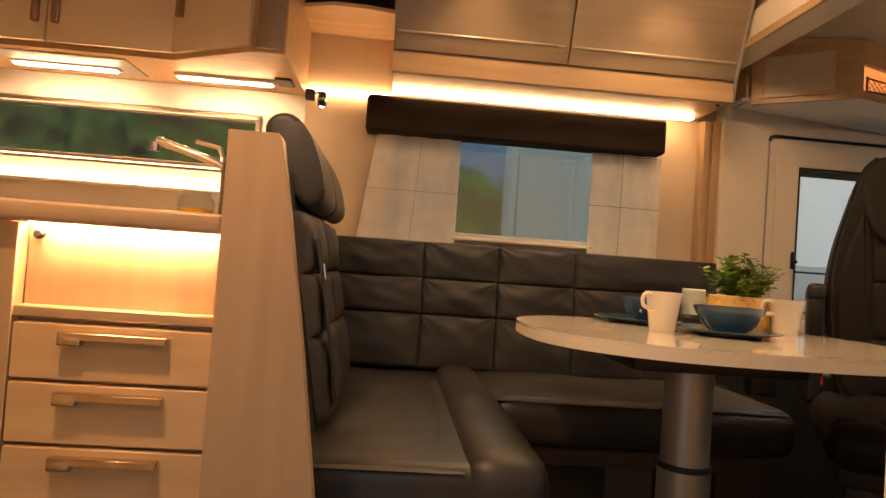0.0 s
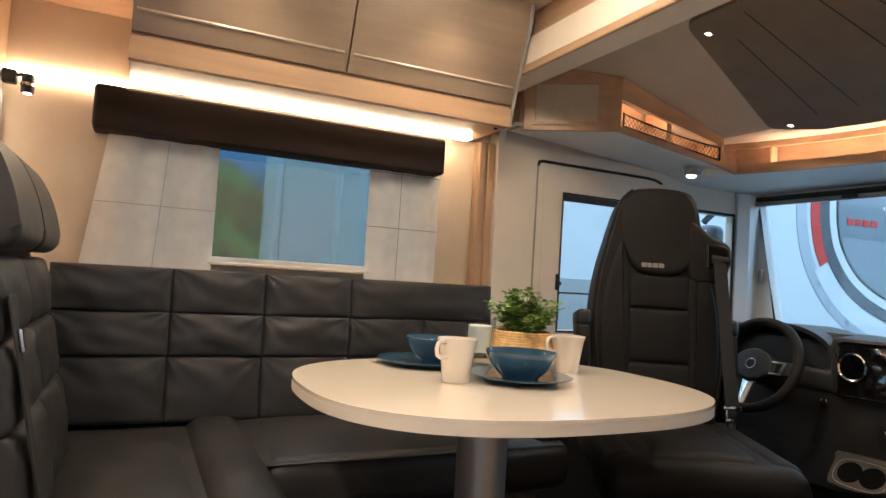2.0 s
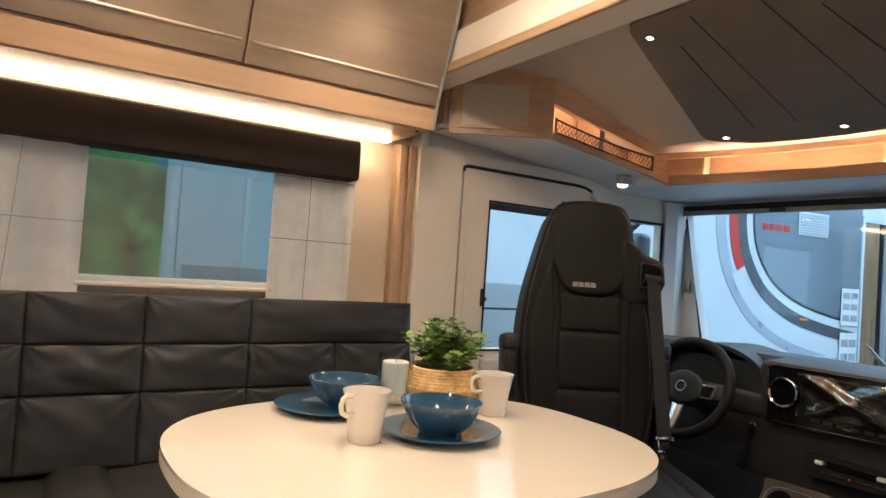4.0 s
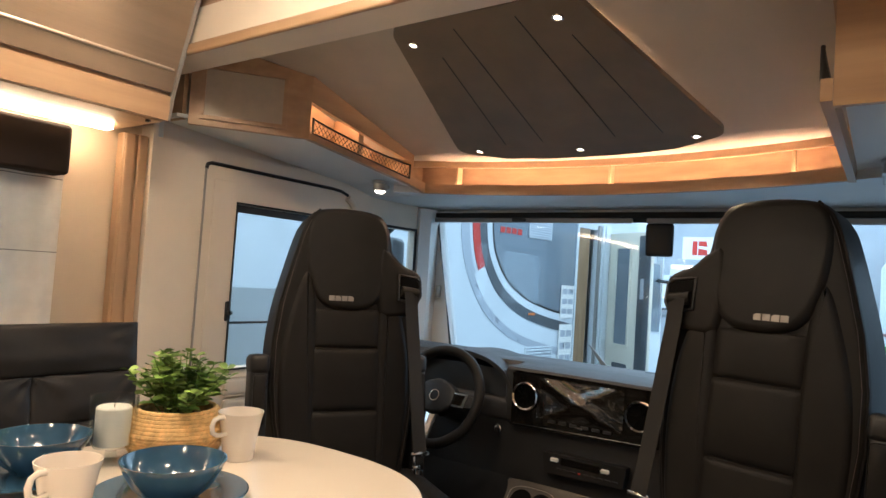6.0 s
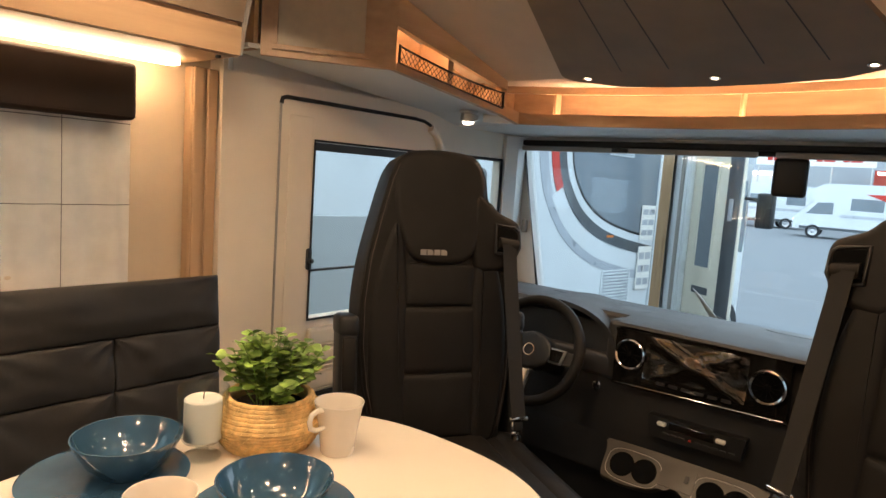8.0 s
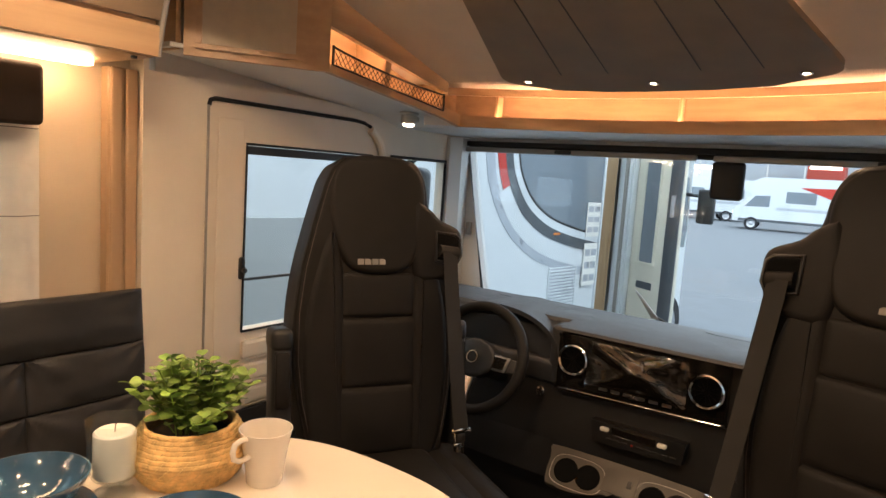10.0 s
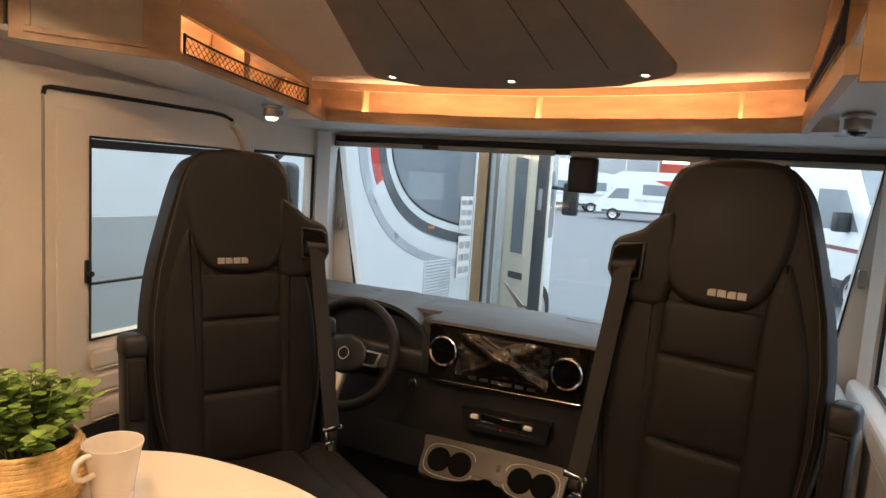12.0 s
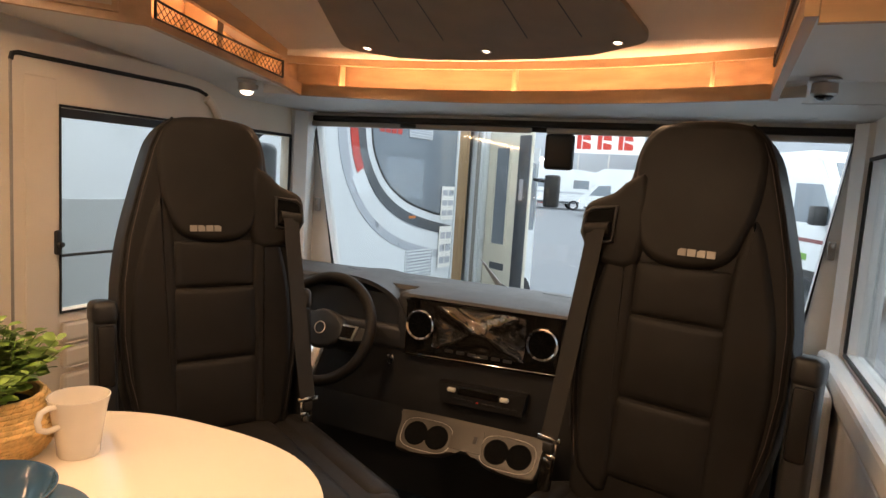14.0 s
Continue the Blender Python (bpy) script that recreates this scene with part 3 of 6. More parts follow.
    for i in range(int(span / step) + 1):
        for d in (1, -1):
            run = []
            for k in range(5):
                x = n0 + (i + d * k * 0.5) * step
                if n0 <= x <= 2.43:
                    run.append((x, s * (yn + 0.0012 * (k % 2)), foot(x) + (rope(x) - foot(x)) * k / 4))
            if len(run) > 1:
                join(bm, tube(run, 0.0012, 4))
    line = [n0 + span * i / 12 for i in range(13)]
    join(bm, tube([(x, s * yn, rope(x)) for x in line], 0.0032, 6))
    join(bm, tube([(x, s * yn, foot(x)) for x in line[::12]], 0.0025, 6))
    join(bm, tube([(n0, s * yn, rope(n0) + 0.004), (n0, s * yn, foot(n0))], 0.004, 6))
    join(bm, tube([(2.43, s * yn, rope(2.43) + 0.004), (2.43, s * yn, foot(2.43))], 0.004, 6))
    part("net", bm, BLACK, root, "black elastic luggage net")
    part("led_strip", face([(1.95, 1.733), (2.37, 1.634), (2.37, 1.640), (1.95, 1.739)] if s > 0 else [(2.12, 1.630), (2.34, 1.630), (2.34, 1.636), (2.12, 1.636)], 0.722 if s > 0 else 0.838, 0.730 if s > 0 else 0.843), LEDCOVE if s > 0 else LEDHALO, root, "amber light strip inside the locker")


side_shelf(1)
side_shelf(-1)

# transverse beam between living part and cab
structure("beam", xprism([(-1.12, 1.875), (-1.12, 1.745), (1.12, 1.745), (1.12, 1.875)], 1.50, 1.60), CREAM, "cream beam across the ceiling before the cab")
structure("beam_lip", box(1.485, 1.50, -1.12, 1.12, 1.742, 1.772, 0.005, 2), WOOD_Y, "thin wood edge of the beam")
structure("beam_top", box(1.53, 1.575, -1.12, 1.12, 1.876, CEIL), WOOD_Y, "wood closing panel above the beam")

# dark ceiling panel with five spots
slope = math.atan(0.28)
cp = thing("ceiling_panel", "dark brown grooved ceiling panel with lit spots and halo", "ceiling panel", (2.1, 0, 1.70))
RIM = [(1.757, 0.258), (2.425, 0.463), (2.492, 0.30), (2.508, 0.15), (2.512, 0.0), (2.508, -0.15), (2.492, -0.30), (2.425, -0.463), (1.757, -0.258)]


def rounded(pts, sharp, radius=0.045, k=5):
    """A closed outline with its named corners turned into arcs."""
    out, n = [], len(pts)
    for i, p in enumerate(pts):
        p = Vector(p)
        if i not in sharp:
            out.append(tuple(p))
            continue
        a, b = (Vector(pts[i - 1]) - p).normalized() * radius, (Vector(pts[(i + 1) % n]) - p).normalized() * radius
        for q in range(k + 1):
            t = q / k
            out.append(tuple(p + a * (1 - t) ** 2 + b * t * t))
    return out


CORN = rounded(RIM, (0, 1, 7, 8))


def on_panel(x, y, drop):
    return (x, y, 1.645 + 0.28 * (2.46 - x) - drop)


def panel_piece(pts, top, bottom):
    bm = bmesh.new()
    a = [bm.verts.new(on_panel(x, y, bottom)) for x, y in pts]
    b = [bm.verts.new(on_panel(x, y, top)) for x, y in pts]
    n = len(pts)
    bm.faces.new(a)
    bm.faces.new(b[::-1])
    for i in range(n):
        bm.faces.new((a[i], b[i], b[(i + 1) % n], a[(i + 1) % n]))
    return bm


part("board", panel_piece(CORN, 0.006, 0.020), DARKPANEL, cp)
for y in (-0.287, -0.140, 0.108, 0.250):
    x0 = 1.80 if abs(y) < 0.2 else 1.90
    part("groove", panel_piece([(x0, y * 0.72 - 0.0014), (2.39, y - 0.0014), (2.39, y + 0.0014), (x0, y * 0.72 + 0.0014)], 0.0195, 0.0212), BLACK, cp)
for s in (1, -1):
    part("halo_strip", panel_piece([(1.86, s * 0.262), (2.40, s * 0.402), (2.40, s * 0.392), (1.86, s * 0.252)], 0.001, 0.004), LEDHALO, cp, "amber halo light above the panel edge")
for x, y in ((1.83, 0.23), (1.83, -0.20), (2.423, 0.375), (2.455, 0.0), (2.423, -0.375)):
    m = facing(on_panel(x, y, 0.020), (-0.27, 0, -1), (0, 1, 0))
    ring = part("spot_ring", lathe([(0.0095, 0), (0.0145, 0), (0.0145, 0.003), (0.011, 0.005), (0.0095, 0.003)], n=24, m=m), CHROME, cp)
    part("spot_lens", lathe([(0, 0.002), (0.009, 0.002), (0.009, 0.001), (0, 0.0005)], n=20, m=m), SPOTM, ring)


def cab_lamp(y, lit):
    x, z = 2.44, 1.5435
    root = thing("cab_lamp", "brushed steel swivel spot lamp under the cab shelf" + (", switched on" if lit else ", switched off"), "lamp", (x, y, z), group="cab lamps")
    part("base", lathe([(0, 0), (0.034, 0), (0.034, -0.006), (0.030, -0.010), (0, -0.010)], (x, y, z), 28), STEEL, root)
    part("head", lathe([(0, -0.010), (0.028, -0.011), (0.029, -0.035), (0.025, -0.040), (0.022, -0.040), (0.021, -0.034), (0, -0.034)], (x, y, z), 28), STEEL, root)
    part("lens", lathe([(0, -0.0345), (0.0205, -0.0345), (0.0205, -0.043), (0.014, -0.049), (0, -0.051)], (x, y, z), 20), SPOTM if lit else GLOSS, root)
    part("switch", box(x + 0.031, x + 0.050, y - 0.009, y + 0.009, z - 0.030, z - 0.011, 0.003), STEEL, root)


cab_lamp(0.852, True)
cab_lamp(-0.858, False)

# blind cassette and mirror at the windscreen
bl = thing("windscreen_blind", "black folded blind cassette along the windscreen top", "blind", (3.10, 0, 1.48))
part("cassette", box(3.075, 3.112, -1.03, 1.04, 1.470, 1.492, 0.004), RUBBER, bl)
for a, b in ((-1.02, -0.03), (0.03, 1.03)):
    part("rail", box(3.068, 3.09, a, b, 1.445, 1.466, 0.004), SILVERP, bl)
for y in (0.55, -0.55):
    part("grip", box(3.055, 3.068, y - 0.035, y + 0.035, 1.447, 1.464, 0.005), BLACK, bl)
mi = thing("rear_view_mirror", "black inside mirror hanging at the windscreen top", "mirror", (3.0, -0.08, 1.44))
part("stalk", tube([(3.095, -0.08, 1.468), (3.098, -0.08, 1.45), (3.092, -0.08, 1.43)], 0.010), BLACK, mi)
part("housing", box(3.07, 3.10, -0.138, -0.026, 1.312, 1.446, 0.014, 3), BLACK, mi)
for s in (1, -1):
    structure("pillar_cover", prism([(2.965, CW * s), (NX, CW * s), (NX, (CW - 0.02) * s), (3.02, (CW - 0.045) * s), (2.965, (CW - 0.018) * s)], 0.80, Matrix.Translation((0, 0, 0.70))), WHITE, "white corner pillar cover")
    h = thing("blind_latch", "small grey catch on the white corner pillar", "latch", (3.10, 1.0 * s, 1.1))
    part("catch", box(3.09, 3.115, min(s * 0.992, s * 1.016), max(s * 0.992, s * 1.016), 1.07, 1.13, 0.006), SILVERP, h)

# ---------------------------------------------------------------- living part: wall units
oc = thing("overhead_cabinet", "brown satin overhead cabinet with two flap doors above the sofa", "cabinet", (0.85, 1.0, 1.556))
PROF = [(WL - 0.003, 1.556), (0.822, 1.556), (0.812, 1.63), (0.792, 1.70), (0.752, 1.82), (0.722, 1.91), (0.712, CEIL - 0.004), (WL - 0.003, CEIL - 0.004)]
part("carcass", xprism(PROF, 0.225, 1.475), WOOD_X, oc)
part("lower_board", xprism([(0.806, 1.558), (0.820, 1.558), (0.810, 1.625), (0.797, 1.625)], 0.222, 1.478), WOOD_X, oc)
for a, b in ((0.225, 0.846), (0.854, 1.475)):
    d = part("flap_door", xprism([(0.794, 1.636), (0.808, 1.636), (0.788, 1.702), (0.748, 1.822), (0.718, 1.912), (0.709, 1.975), (0.695, 1.975), (0.704, 1.908), (0.735, 1.815), (0.776, 1.695)], a, b), DOORWOOD, oc, "brown satin flap door")
    part("edge_trim", tube([(a + 0.01, 0.7765, 1.693), (b - 0.01, 0.7765, 1.693)], 0.005, 8), FLAPTRIM, d, "pale metal edge strip")
part("end_profile", tube([(1.482, 0.815, 1.56), (1.482, 0.800, 1.63), (1.482, 0.778, 1.70), (1.482, 0.737, 1.82), (1.482, 0.705, 1.91), (1.482, 0.696, 1.975)], 0.008, 8), SILVERP, oc, "grey end moulding")
part("lock", lathe([(0, 0), (0.007, 0), (0.007, -0.006), (0, -0.007)], (1.44, 0.84, 1.555), 12), BLACK, oc)
part("led_strip", box(0.228, 1.43, 1.006, 1.050, 1.5400, 1.5545), LED, oc, "warm light strip under the cabinet")
structure("wall_light_strip", box(-0.108, 0.222, 1.112, 1.1285, 1.5400, 1.5545), LED, "warm light strip along the corner wall")

vs = thing("valance", "padded dark brown window valance", "valance", (0.73, 1.07, 1.385))
part("box", box(0.133, 1.326, 1.010, 1.128, 1.386, 1.526, 0.014, 4), VALANCE, vs)
part("seam", tube([(0.14, 1.0085, 1.394), (1.32, 1.0085, 1.394)], 0.0012, 5), VALANCE, vs)


def curtain(x0, x1, flare):
    root = thing("curtain", "off-white gathered curtain with thin dark woven lines beside the window", "curtain", ((x0 + x1) / 2, 1.09, 0.95), group="curtains")
    bm = bmesh.new()
    nx, nz = 60, 24
    def surf(i, k, off):
        t = k / nz
        x = x0 + (x1 - x0) * i / nx
        mid = (x0 + x1) / 2
        x = x - flare * (1 - t) * (x1 - x) / (x1 - x0)
        w = 0.006 * math.sin(i / nx * 3.2 * 2 * math.pi + 0.9 * math.sin(2 * t)) + 0.0015 * math.sin(i * 0.55 + 3 * t)
        return (x, 1.088 + w + off, 0.90 + 0.50 * t)
    for off in (0.0, 0.004):
        g = [[bm.verts.new(surf(i, k, off)) for k in range(nz + 1)] for i in range(nx + 1)]
        for i in range(nx):
            for k in range(nz):
                bm.faces.new((g[i][k], g[i + 1][k], g[i + 1][k + 1], g[i][k + 1]))
    part("cloth", bm, CURTAIN, root)
    for k in (13,) if flare else (23, 13):
        part("line", tube([surf(i, k, -0.0008) for i in range(0, nx + 1, 2)], 0.0009, 5), THREAD if flare else STITCH, root, "thin woven line")
    for i in (32,) if flare else (26,):
        part("line", tube([surf(i, k, -0.0008) for k in range(0, nz + 1)], 0.0008, 5), THREAD if flare else STITCH, root)


curtain(0.180, 0.515, 0.065)
curtain(1.055, 1.345, 0.0)

# sofa along the wall
sf = thing("corner_sofa", "black leather sofa along the wall with a quilted backrest", "sofa", (0.85, 0.8, 0))
COLS = [0.055, 0.397, 0.691, 0.997, 1.29, 1.585]
ROWSZ = [0.485, 0.692, 0.829, 0.970]
part("back_core", box(0.05, 1.575, 1.06, 1.12, 0.40, 0.95, 0.02, 3), LEATHER, sf)
for i in range(5):
    for k in range(3):
        a, b, c, d = COLS[i], COLS[i + 1], ROWSZ[k], ROWSZ[k + 1]
        if k == 2 and i == 4:
            continue
        if k == 2 and i == 3:
            b = COLS[5]
        yb = (1.036, 1.046, 1.056)[k]
        m = facing(((a + b) / 2, yb, (c + d) / 2), (0, -1, 0.10))
        part("back_pad", pillow(m, b - a + 0.004, d - c + 0.004, 0.018, 0.010, 30, 0.006, i * 3 + k + 1, 24, 0.0045), LEATHER, sf)
part("seat_cushion", box(0.62, 1.605, 0.49, 1.03, 0.335, 0.495, 0.055, 5), LEATHER, sf)
part("seat_pad", pillow(facing((0.87, 0.77, 0.482), (0, 0, 1), (0, 1, 0)), 0.50, 0.54, 0.012, 0.022, 14, 0.003, 3.3, 2.2), LEATHER, sf)
part("seat_pad", pillow(facing((1.345, 0.77, 0.482), (0, 0, 1), (0, 1, 0)), 0.45, 0.54, 0.012, 0.022, 14, 0.003, 5.3, 2.2), LEATHER, sf)
part("plinth", box(0.66, 1.55, 0.62, 1.12, 0.0, 0.335, 0.004, 1), FLOORM, sf)
for x in (0.80, 1.18):
    part("plinth_slot", box(x, x + 0.22, 0.614, 0.6195, 0.06, 0.26, 0.002, 1), BLACK, sf)

# travel bench facing forward
be = thing("travel_bench", "black leather forward-facing bench with a reclined back and headrest", "bench seat", (0.35, 0.3, 0))
part("seat_base", box(0.06, 0.60, -0.14, 1.10, 0.30, 0.47, 0.04, 4), LEATHER, be)
part("seat_pad", pillow(facing((0.275, 0.42, 0.455), (0, 0, 1), (0, 1, 0)), 0.37, 1.12, 0.018, 0.026, 16, 0.005, 2.2, 2.4), LEATHER, be)
part("front_bolster", box(0.455, 0.645, -0.165, 1.08, 0.30, 0.502, 0.07, 6), LEATHER, be)
part("front_skirt", box(0.14, 0.60, -0.135, 1.09, 0.0, 0.30, 0.01, 2), LEATHER, be)
BM = Matrix.Translation((0.175, 0.42, 0.50)) @ Matrix.Rotation(radians(-11), 4, "Y")
for k, (z0, z1) in enumerate(((0.0, 0.20), (0.20, 0.35), (0.35, 0.50))):
    for y0, y1 in ((-0.36, 0.0), (0.0, 0.36)):
        m = BM @ facing((-0.045, (y0 + y1) / 2, (z0 + z1) / 2), (1, 0, 0))
        part("back_pad", pillow(m, y1 - y0 + 0.002, z1 - z0 + 0.003, 0.034, 0.012, 18, 0.008, k + y1 * 5 + 9, 14, 0.004), LEATHER, be)
bm = box(-0.125, -0.040, -0.365, 0.365, -0.10, 0.62, 0.03, 3)
bm.transform(BM)
part("back_shell", bm, LEATHER, be)


def pad_profile(pts, y0, y1, m, r):
    bm = yprism(pts, y1, y0)
    edges = [e for e in bm.edges if abs(e.verts[0].co.y - e.verts[1].co.y) < 1e-6]
    bmesh.ops.bevel(bm, geom=edges, offset=r, segments=4, profile=0.6, affect="EDGES")
    bm.transform(m)
    return bm


HEAD = [(0.100, 1.020), (0.098, 1.060), (0.080, 1.125), (0.050, 1.185), (0.012, 1.220), (-0.030, 1.217), (-0.052, 1.185), (-0.040, 1.130), (-0.005, 1.070), (0.035, 1.012), (0.072, 0.996)]
for y0, y1 in ((0.10, 0.42), (0.44, 0.76)):
    part("headrest", pad_profile(smooth_outline(HEAD, 3), y0, y1, Matrix(), 0.022), LEATHER, be, "thick rounded headrest")
bm = box(0.0, 0.004, -0.335, -0.290, 0.04, 0.43, 0.001, 1)
bm.transform(BM)
belt = part("belt", bm, RUBBER, be, "black seat belt")
bm = box(0.004, 0.012, -0.320, -0.306, 0.33, 0.37, 0.002)
bm.transform(BM)
part("belt_tongue", bm, CHROME, belt)

# wood end panel between kitchen and bench
ep = thing("bench_partition", "tall pale wood partition between kitchen and bench", "partition", (0.06, -0.29, 0))
part("board", yprism([(-0.028, 0.0), (0.215, 0.0), (0.168, 0.45), (0.128, 0.72), (0.090, 0.95), (0.066, 1.085), (0.060, 1.094), (-0.028, 1.094)], -0.262, -0.30), WOOD_Z, ep)

# ---------------------------------------------------------------- kitchen
kb = thing("kitchen_drawer_unit", "pale wood drawer unit with metal bar handles under the worktop", "cabinet", (-0.3, -0.25, 0))
part("carcass", join(box(-0.385, -0.03, -0.245, 0.55, 0.0, 0.735), join(box(-0.385, -0.03, -0.232, -0.22, 0.735, 0.905), box(-0.385, -0.03, -0.219, 0.55, 0.76, 0.905))), WOOD_Z, kb)
part("niche_floor", box(-0.384, -0.031, -0.268, -0.233, 0.736, 0.757, 0.003, 1), WOOD_X, kb)
for z0, z1 in ((0.628, 0.728), (0.515, 0.622), (0.395, 0.509), (0.20, 0.389), (0.06, 0.195)):
    d = part("drawer_front", box(-0.382, -0.032, -0.268, -0.247, z0, z1, 0.003, 1), LITWOOD, kb)
    z = z1 - 0.016
    hb = box(-0.295, -0.11, -0.288, -0.2685, z - 0.003, z + 0.003, 0.001, 1)
    box(-0.295, -0.11, -0.2885, -0.285, z - 0.010, z + 0.003, 0.001, 1, hb)
    box(-0.295, -0.255, -0.2895, -0.2695, z - 0.020, z - 0.003, 0.003, 2, hb)
    part("bar_handle", hb, BRONZE, d, "champagne metal bar handle")
part("push_lock", lathe([(0, 0), (0.009, 0), (0.010, 0.008), (0.006, 0.012), (0, 0.012)], n=16, m=facing((-0.365, -0.233, 0.885), (0, -1, 0))), BLACK, kb)
part("led_strip", box(-0.375, -0.04, -0.258, -0.236, 0.8985, 0.9055), LEDBAR, kb, "warm light strip under the worktop")
ks = thing("kitchen_side_unit", "pale wood kitchen base unit beside the drawers", "cabinet", (-0.8, 0.2, 0))
part("carcass", box(-1.9, -0.388, -0.262, 1.12, 0.0, 0.905, 0.002, 1), WOOD_Z, ks)
wt = thing("worktop", "pale wood kitchen worktop with a rounded front edge", "worktop", (-0.9, 0.4, 0.91))
part("slab", box(-1.9, -0.030, -0.262, 1.125, 0.908, 0.942, 0.003, 1), WOOD_X, wt)
part("front_edge", box(-1.9, -0.030, -0.287, -0.2625, 0.906, 0.943, 0.008, 3), WOOD_X, wt, "rounded wood front edge")
up = structure("backsplash", box(-1.9, -0.115, 1.105, 1.129, 0.944, 1.185), WHITE, "white splash panel behind the worktop")
structure("backsplash_ledge", box(-1.9, -0.30, 1.06, 1.104, 1.095, 1.108, 0.003, 1), WHITE, "narrow white ledge under the kitchen window")
structure("ledge_light_strip", box(-1.88, -0.31, 1.076, 1.102, 1.1085, 1.1125), LED, "warm light strip lying on the ledge")
structure("backsplash_upper", box(-1.9, -0.115, 1.118, 1.129, 1.425, 1.52), WHITE, "white panel above the kitchen window")
structure("backsplash_side", box(-0.278, -0.115, 1.118, 1.129, 1.187, 1.424), WHITE, "white panel beside the kitchen window")

ku = thing("kitchen_overhead_cabinet", "cream gloss overhead kitchen cabinet with brown vertical grips", "cabinet", (-0.7, 0.9, 1.52))
GLOSSW = mat("cream_gloss_door", (0.70, 0.60, 0.46), 0.14, var=0.03, coat=0.5, rvar=0.05)
plan = [(-1.9, 1.126), (-1.9, 0.80), (-0.52, 0.80), (-0.36, 0.70), (-0.215, 0.62), (-0.115, 0.62), (-0.115, 1.126)]
part("carcass", prism(plan, CEIL - 0.004 - 1.522, Matrix.Translation((0, 0, 1.522))), WOOD_X, ku)
part("corner_post", box(-0.205, -0.118, 0.598, 0.619, 1.53, 1.975, 0.006, 2), DOORWOOD, ku)
for a, b in ((-1.88, -1.32), (-1.315, -0.945), (-0.94, -0.525)):
    d = part("door", box(a, b, 0.778, 0.799, 1.54, 1.972, 0.004, 2), GLOSSW, ku, "cream gloss door")
    for x in ((b - 0.03,) if a < -1.0 else (a + 0.03,)):
        part("grip", box(x - 0.012, x + 0.012, 0.758, 0.778, 1.60, 1.80, 0.005, 2), DOORWOOD, d, "brown vertical grip")
m = facing((-0.368, 0.708, 1.756), (-0.165, -0.29, 0)) @ Matrix.Translation((0, 0, -0.002))
d = part("door", prism([(-0.175, -0.216), (0.165, -0.216), (0.165, 0.216), (-0.175, 0.216)], 0.02, m, 0.004), GLOSSW, ku, "angled cream gloss door")
part("grip", prism([(-0.15, -0.10), (-0.126, -0.10), (-0.126, 0.12), (-0.15, 0.12)], 0.018, m @ Matrix.Translation((0, 0, 0.0205)), 0.004), DOORWOOD, d, "brown vertical grip")
for a, b in ((-0.56, -0.22), (-1.14, -0.78)):
    lb = part("light_bar", box(a - 0.012, b + 0.012, 0.945, 0.985, 1.508, 1.5215, 0.003, 2), WHITE, ku)
    part("diffuser", box(a, b, 0.952, 0.978, 1.5035, 1.5075), LEDBAR, lb, "lit diffuser")
part("vent", box(-0.20, -0.14, 0.90, 1.0, 1.514, 1.5215, 0.002, 1), BLACK, ku)
part("hood", box(-1.16, -0.70, 0.84, 1.05, 1.516, 1.5218, 0.002, 1), SILVERP, ku)

# corner shelf between the two overhead cabinets
cs = thing("corner_shelf", "open corner shelf with a smoked curved glass front", "shelf", (0.05, 1.0, 1.78))
part("board", prism([(-0.112, 1.127), (-0.112, 0.86), (0.0, 0.82), (0.12, 0.82), (0.220, 0.84), (0.220, 1.127)], 0.014, Matrix.Translation((0, 0, 1.775))), WOOD_X, cs)
bm = bmesh.new()
arc = [(-0.108, 0.872), (-0.05, 0.845), (0.02, 0.83), (0.10, 0.832), (0.16, 0.842), (0.216, 0.852)]
SMOKE = glass("smoked_glass", (0.25, 0.20, 0.16), 0.02)
for o in (0.0, 0.005):
    lo = [bm.verts.new((x, y + o, 1.79)) for x, y in arc]
    hi = [bm.verts.new((x, y + o, 1.90)) for x, y in arc]
    for i in range(len(arc) - 1):
        bm.faces.new((lo[i], lo[i + 1], hi[i + 1], hi[i]))
part("glass_front", bm, SMOKE, cs, "smoked curved glass front")
for x, y in ((-0.03, 0.97), (0.07, 0.98), (0.15, 0.96)):
    g = thing("drinking_glass", "clear stemless drinking glass on the corner shelf", "glass", (x, y, 1.789), group="glasses on the shelf")
    part("bowl", lathe([(0, 0), (0.028, 0), (0.033, 0.03), (0.034, 0.09), (0.032, 0.09), (0.031, 0.03), (0.026, 0.006), (0, 0.006)], (x, y, 1.7895), 20), GLASS, g)
rl = thing("reading_lamp", "black and chrome swivel reading lamp on the wall", "lamp", (-0.085, 1.12, 1.5))
part("bracket", box(-0.112, -0.075, 1.06, 1.10, 1.495, 1.535, 0.004), BLACK, rl)
part("arm", tube([(-0.09, 1.08, 1.52), (-0.06, 1.07, 1.525), (-0.045, 1.07, 1.52)], 0.006), BLACK, rl)
part("head", lathe([(0, 0.025), (0.016, 0.022), (0.018, -0.02), (0.017, -0.035), (0.012, -0.036), (0, -0.03)], (-0.045, 1.07, 1.505), 20), BLACK, rl)
part("collar", lathe([(0.0185, 0.0), (0.020, 0.0), (0.020, -0.010), (0.0185, -0.010)], (-0.045, 1.07, 1.500), 20), CHROME, rl)
part("lens", lathe([(0, -0.0365), (0.0115, -0.0365), (0, -0.038)], (-0.045, 1.07, 1.505), 16), SPOTM, rl)

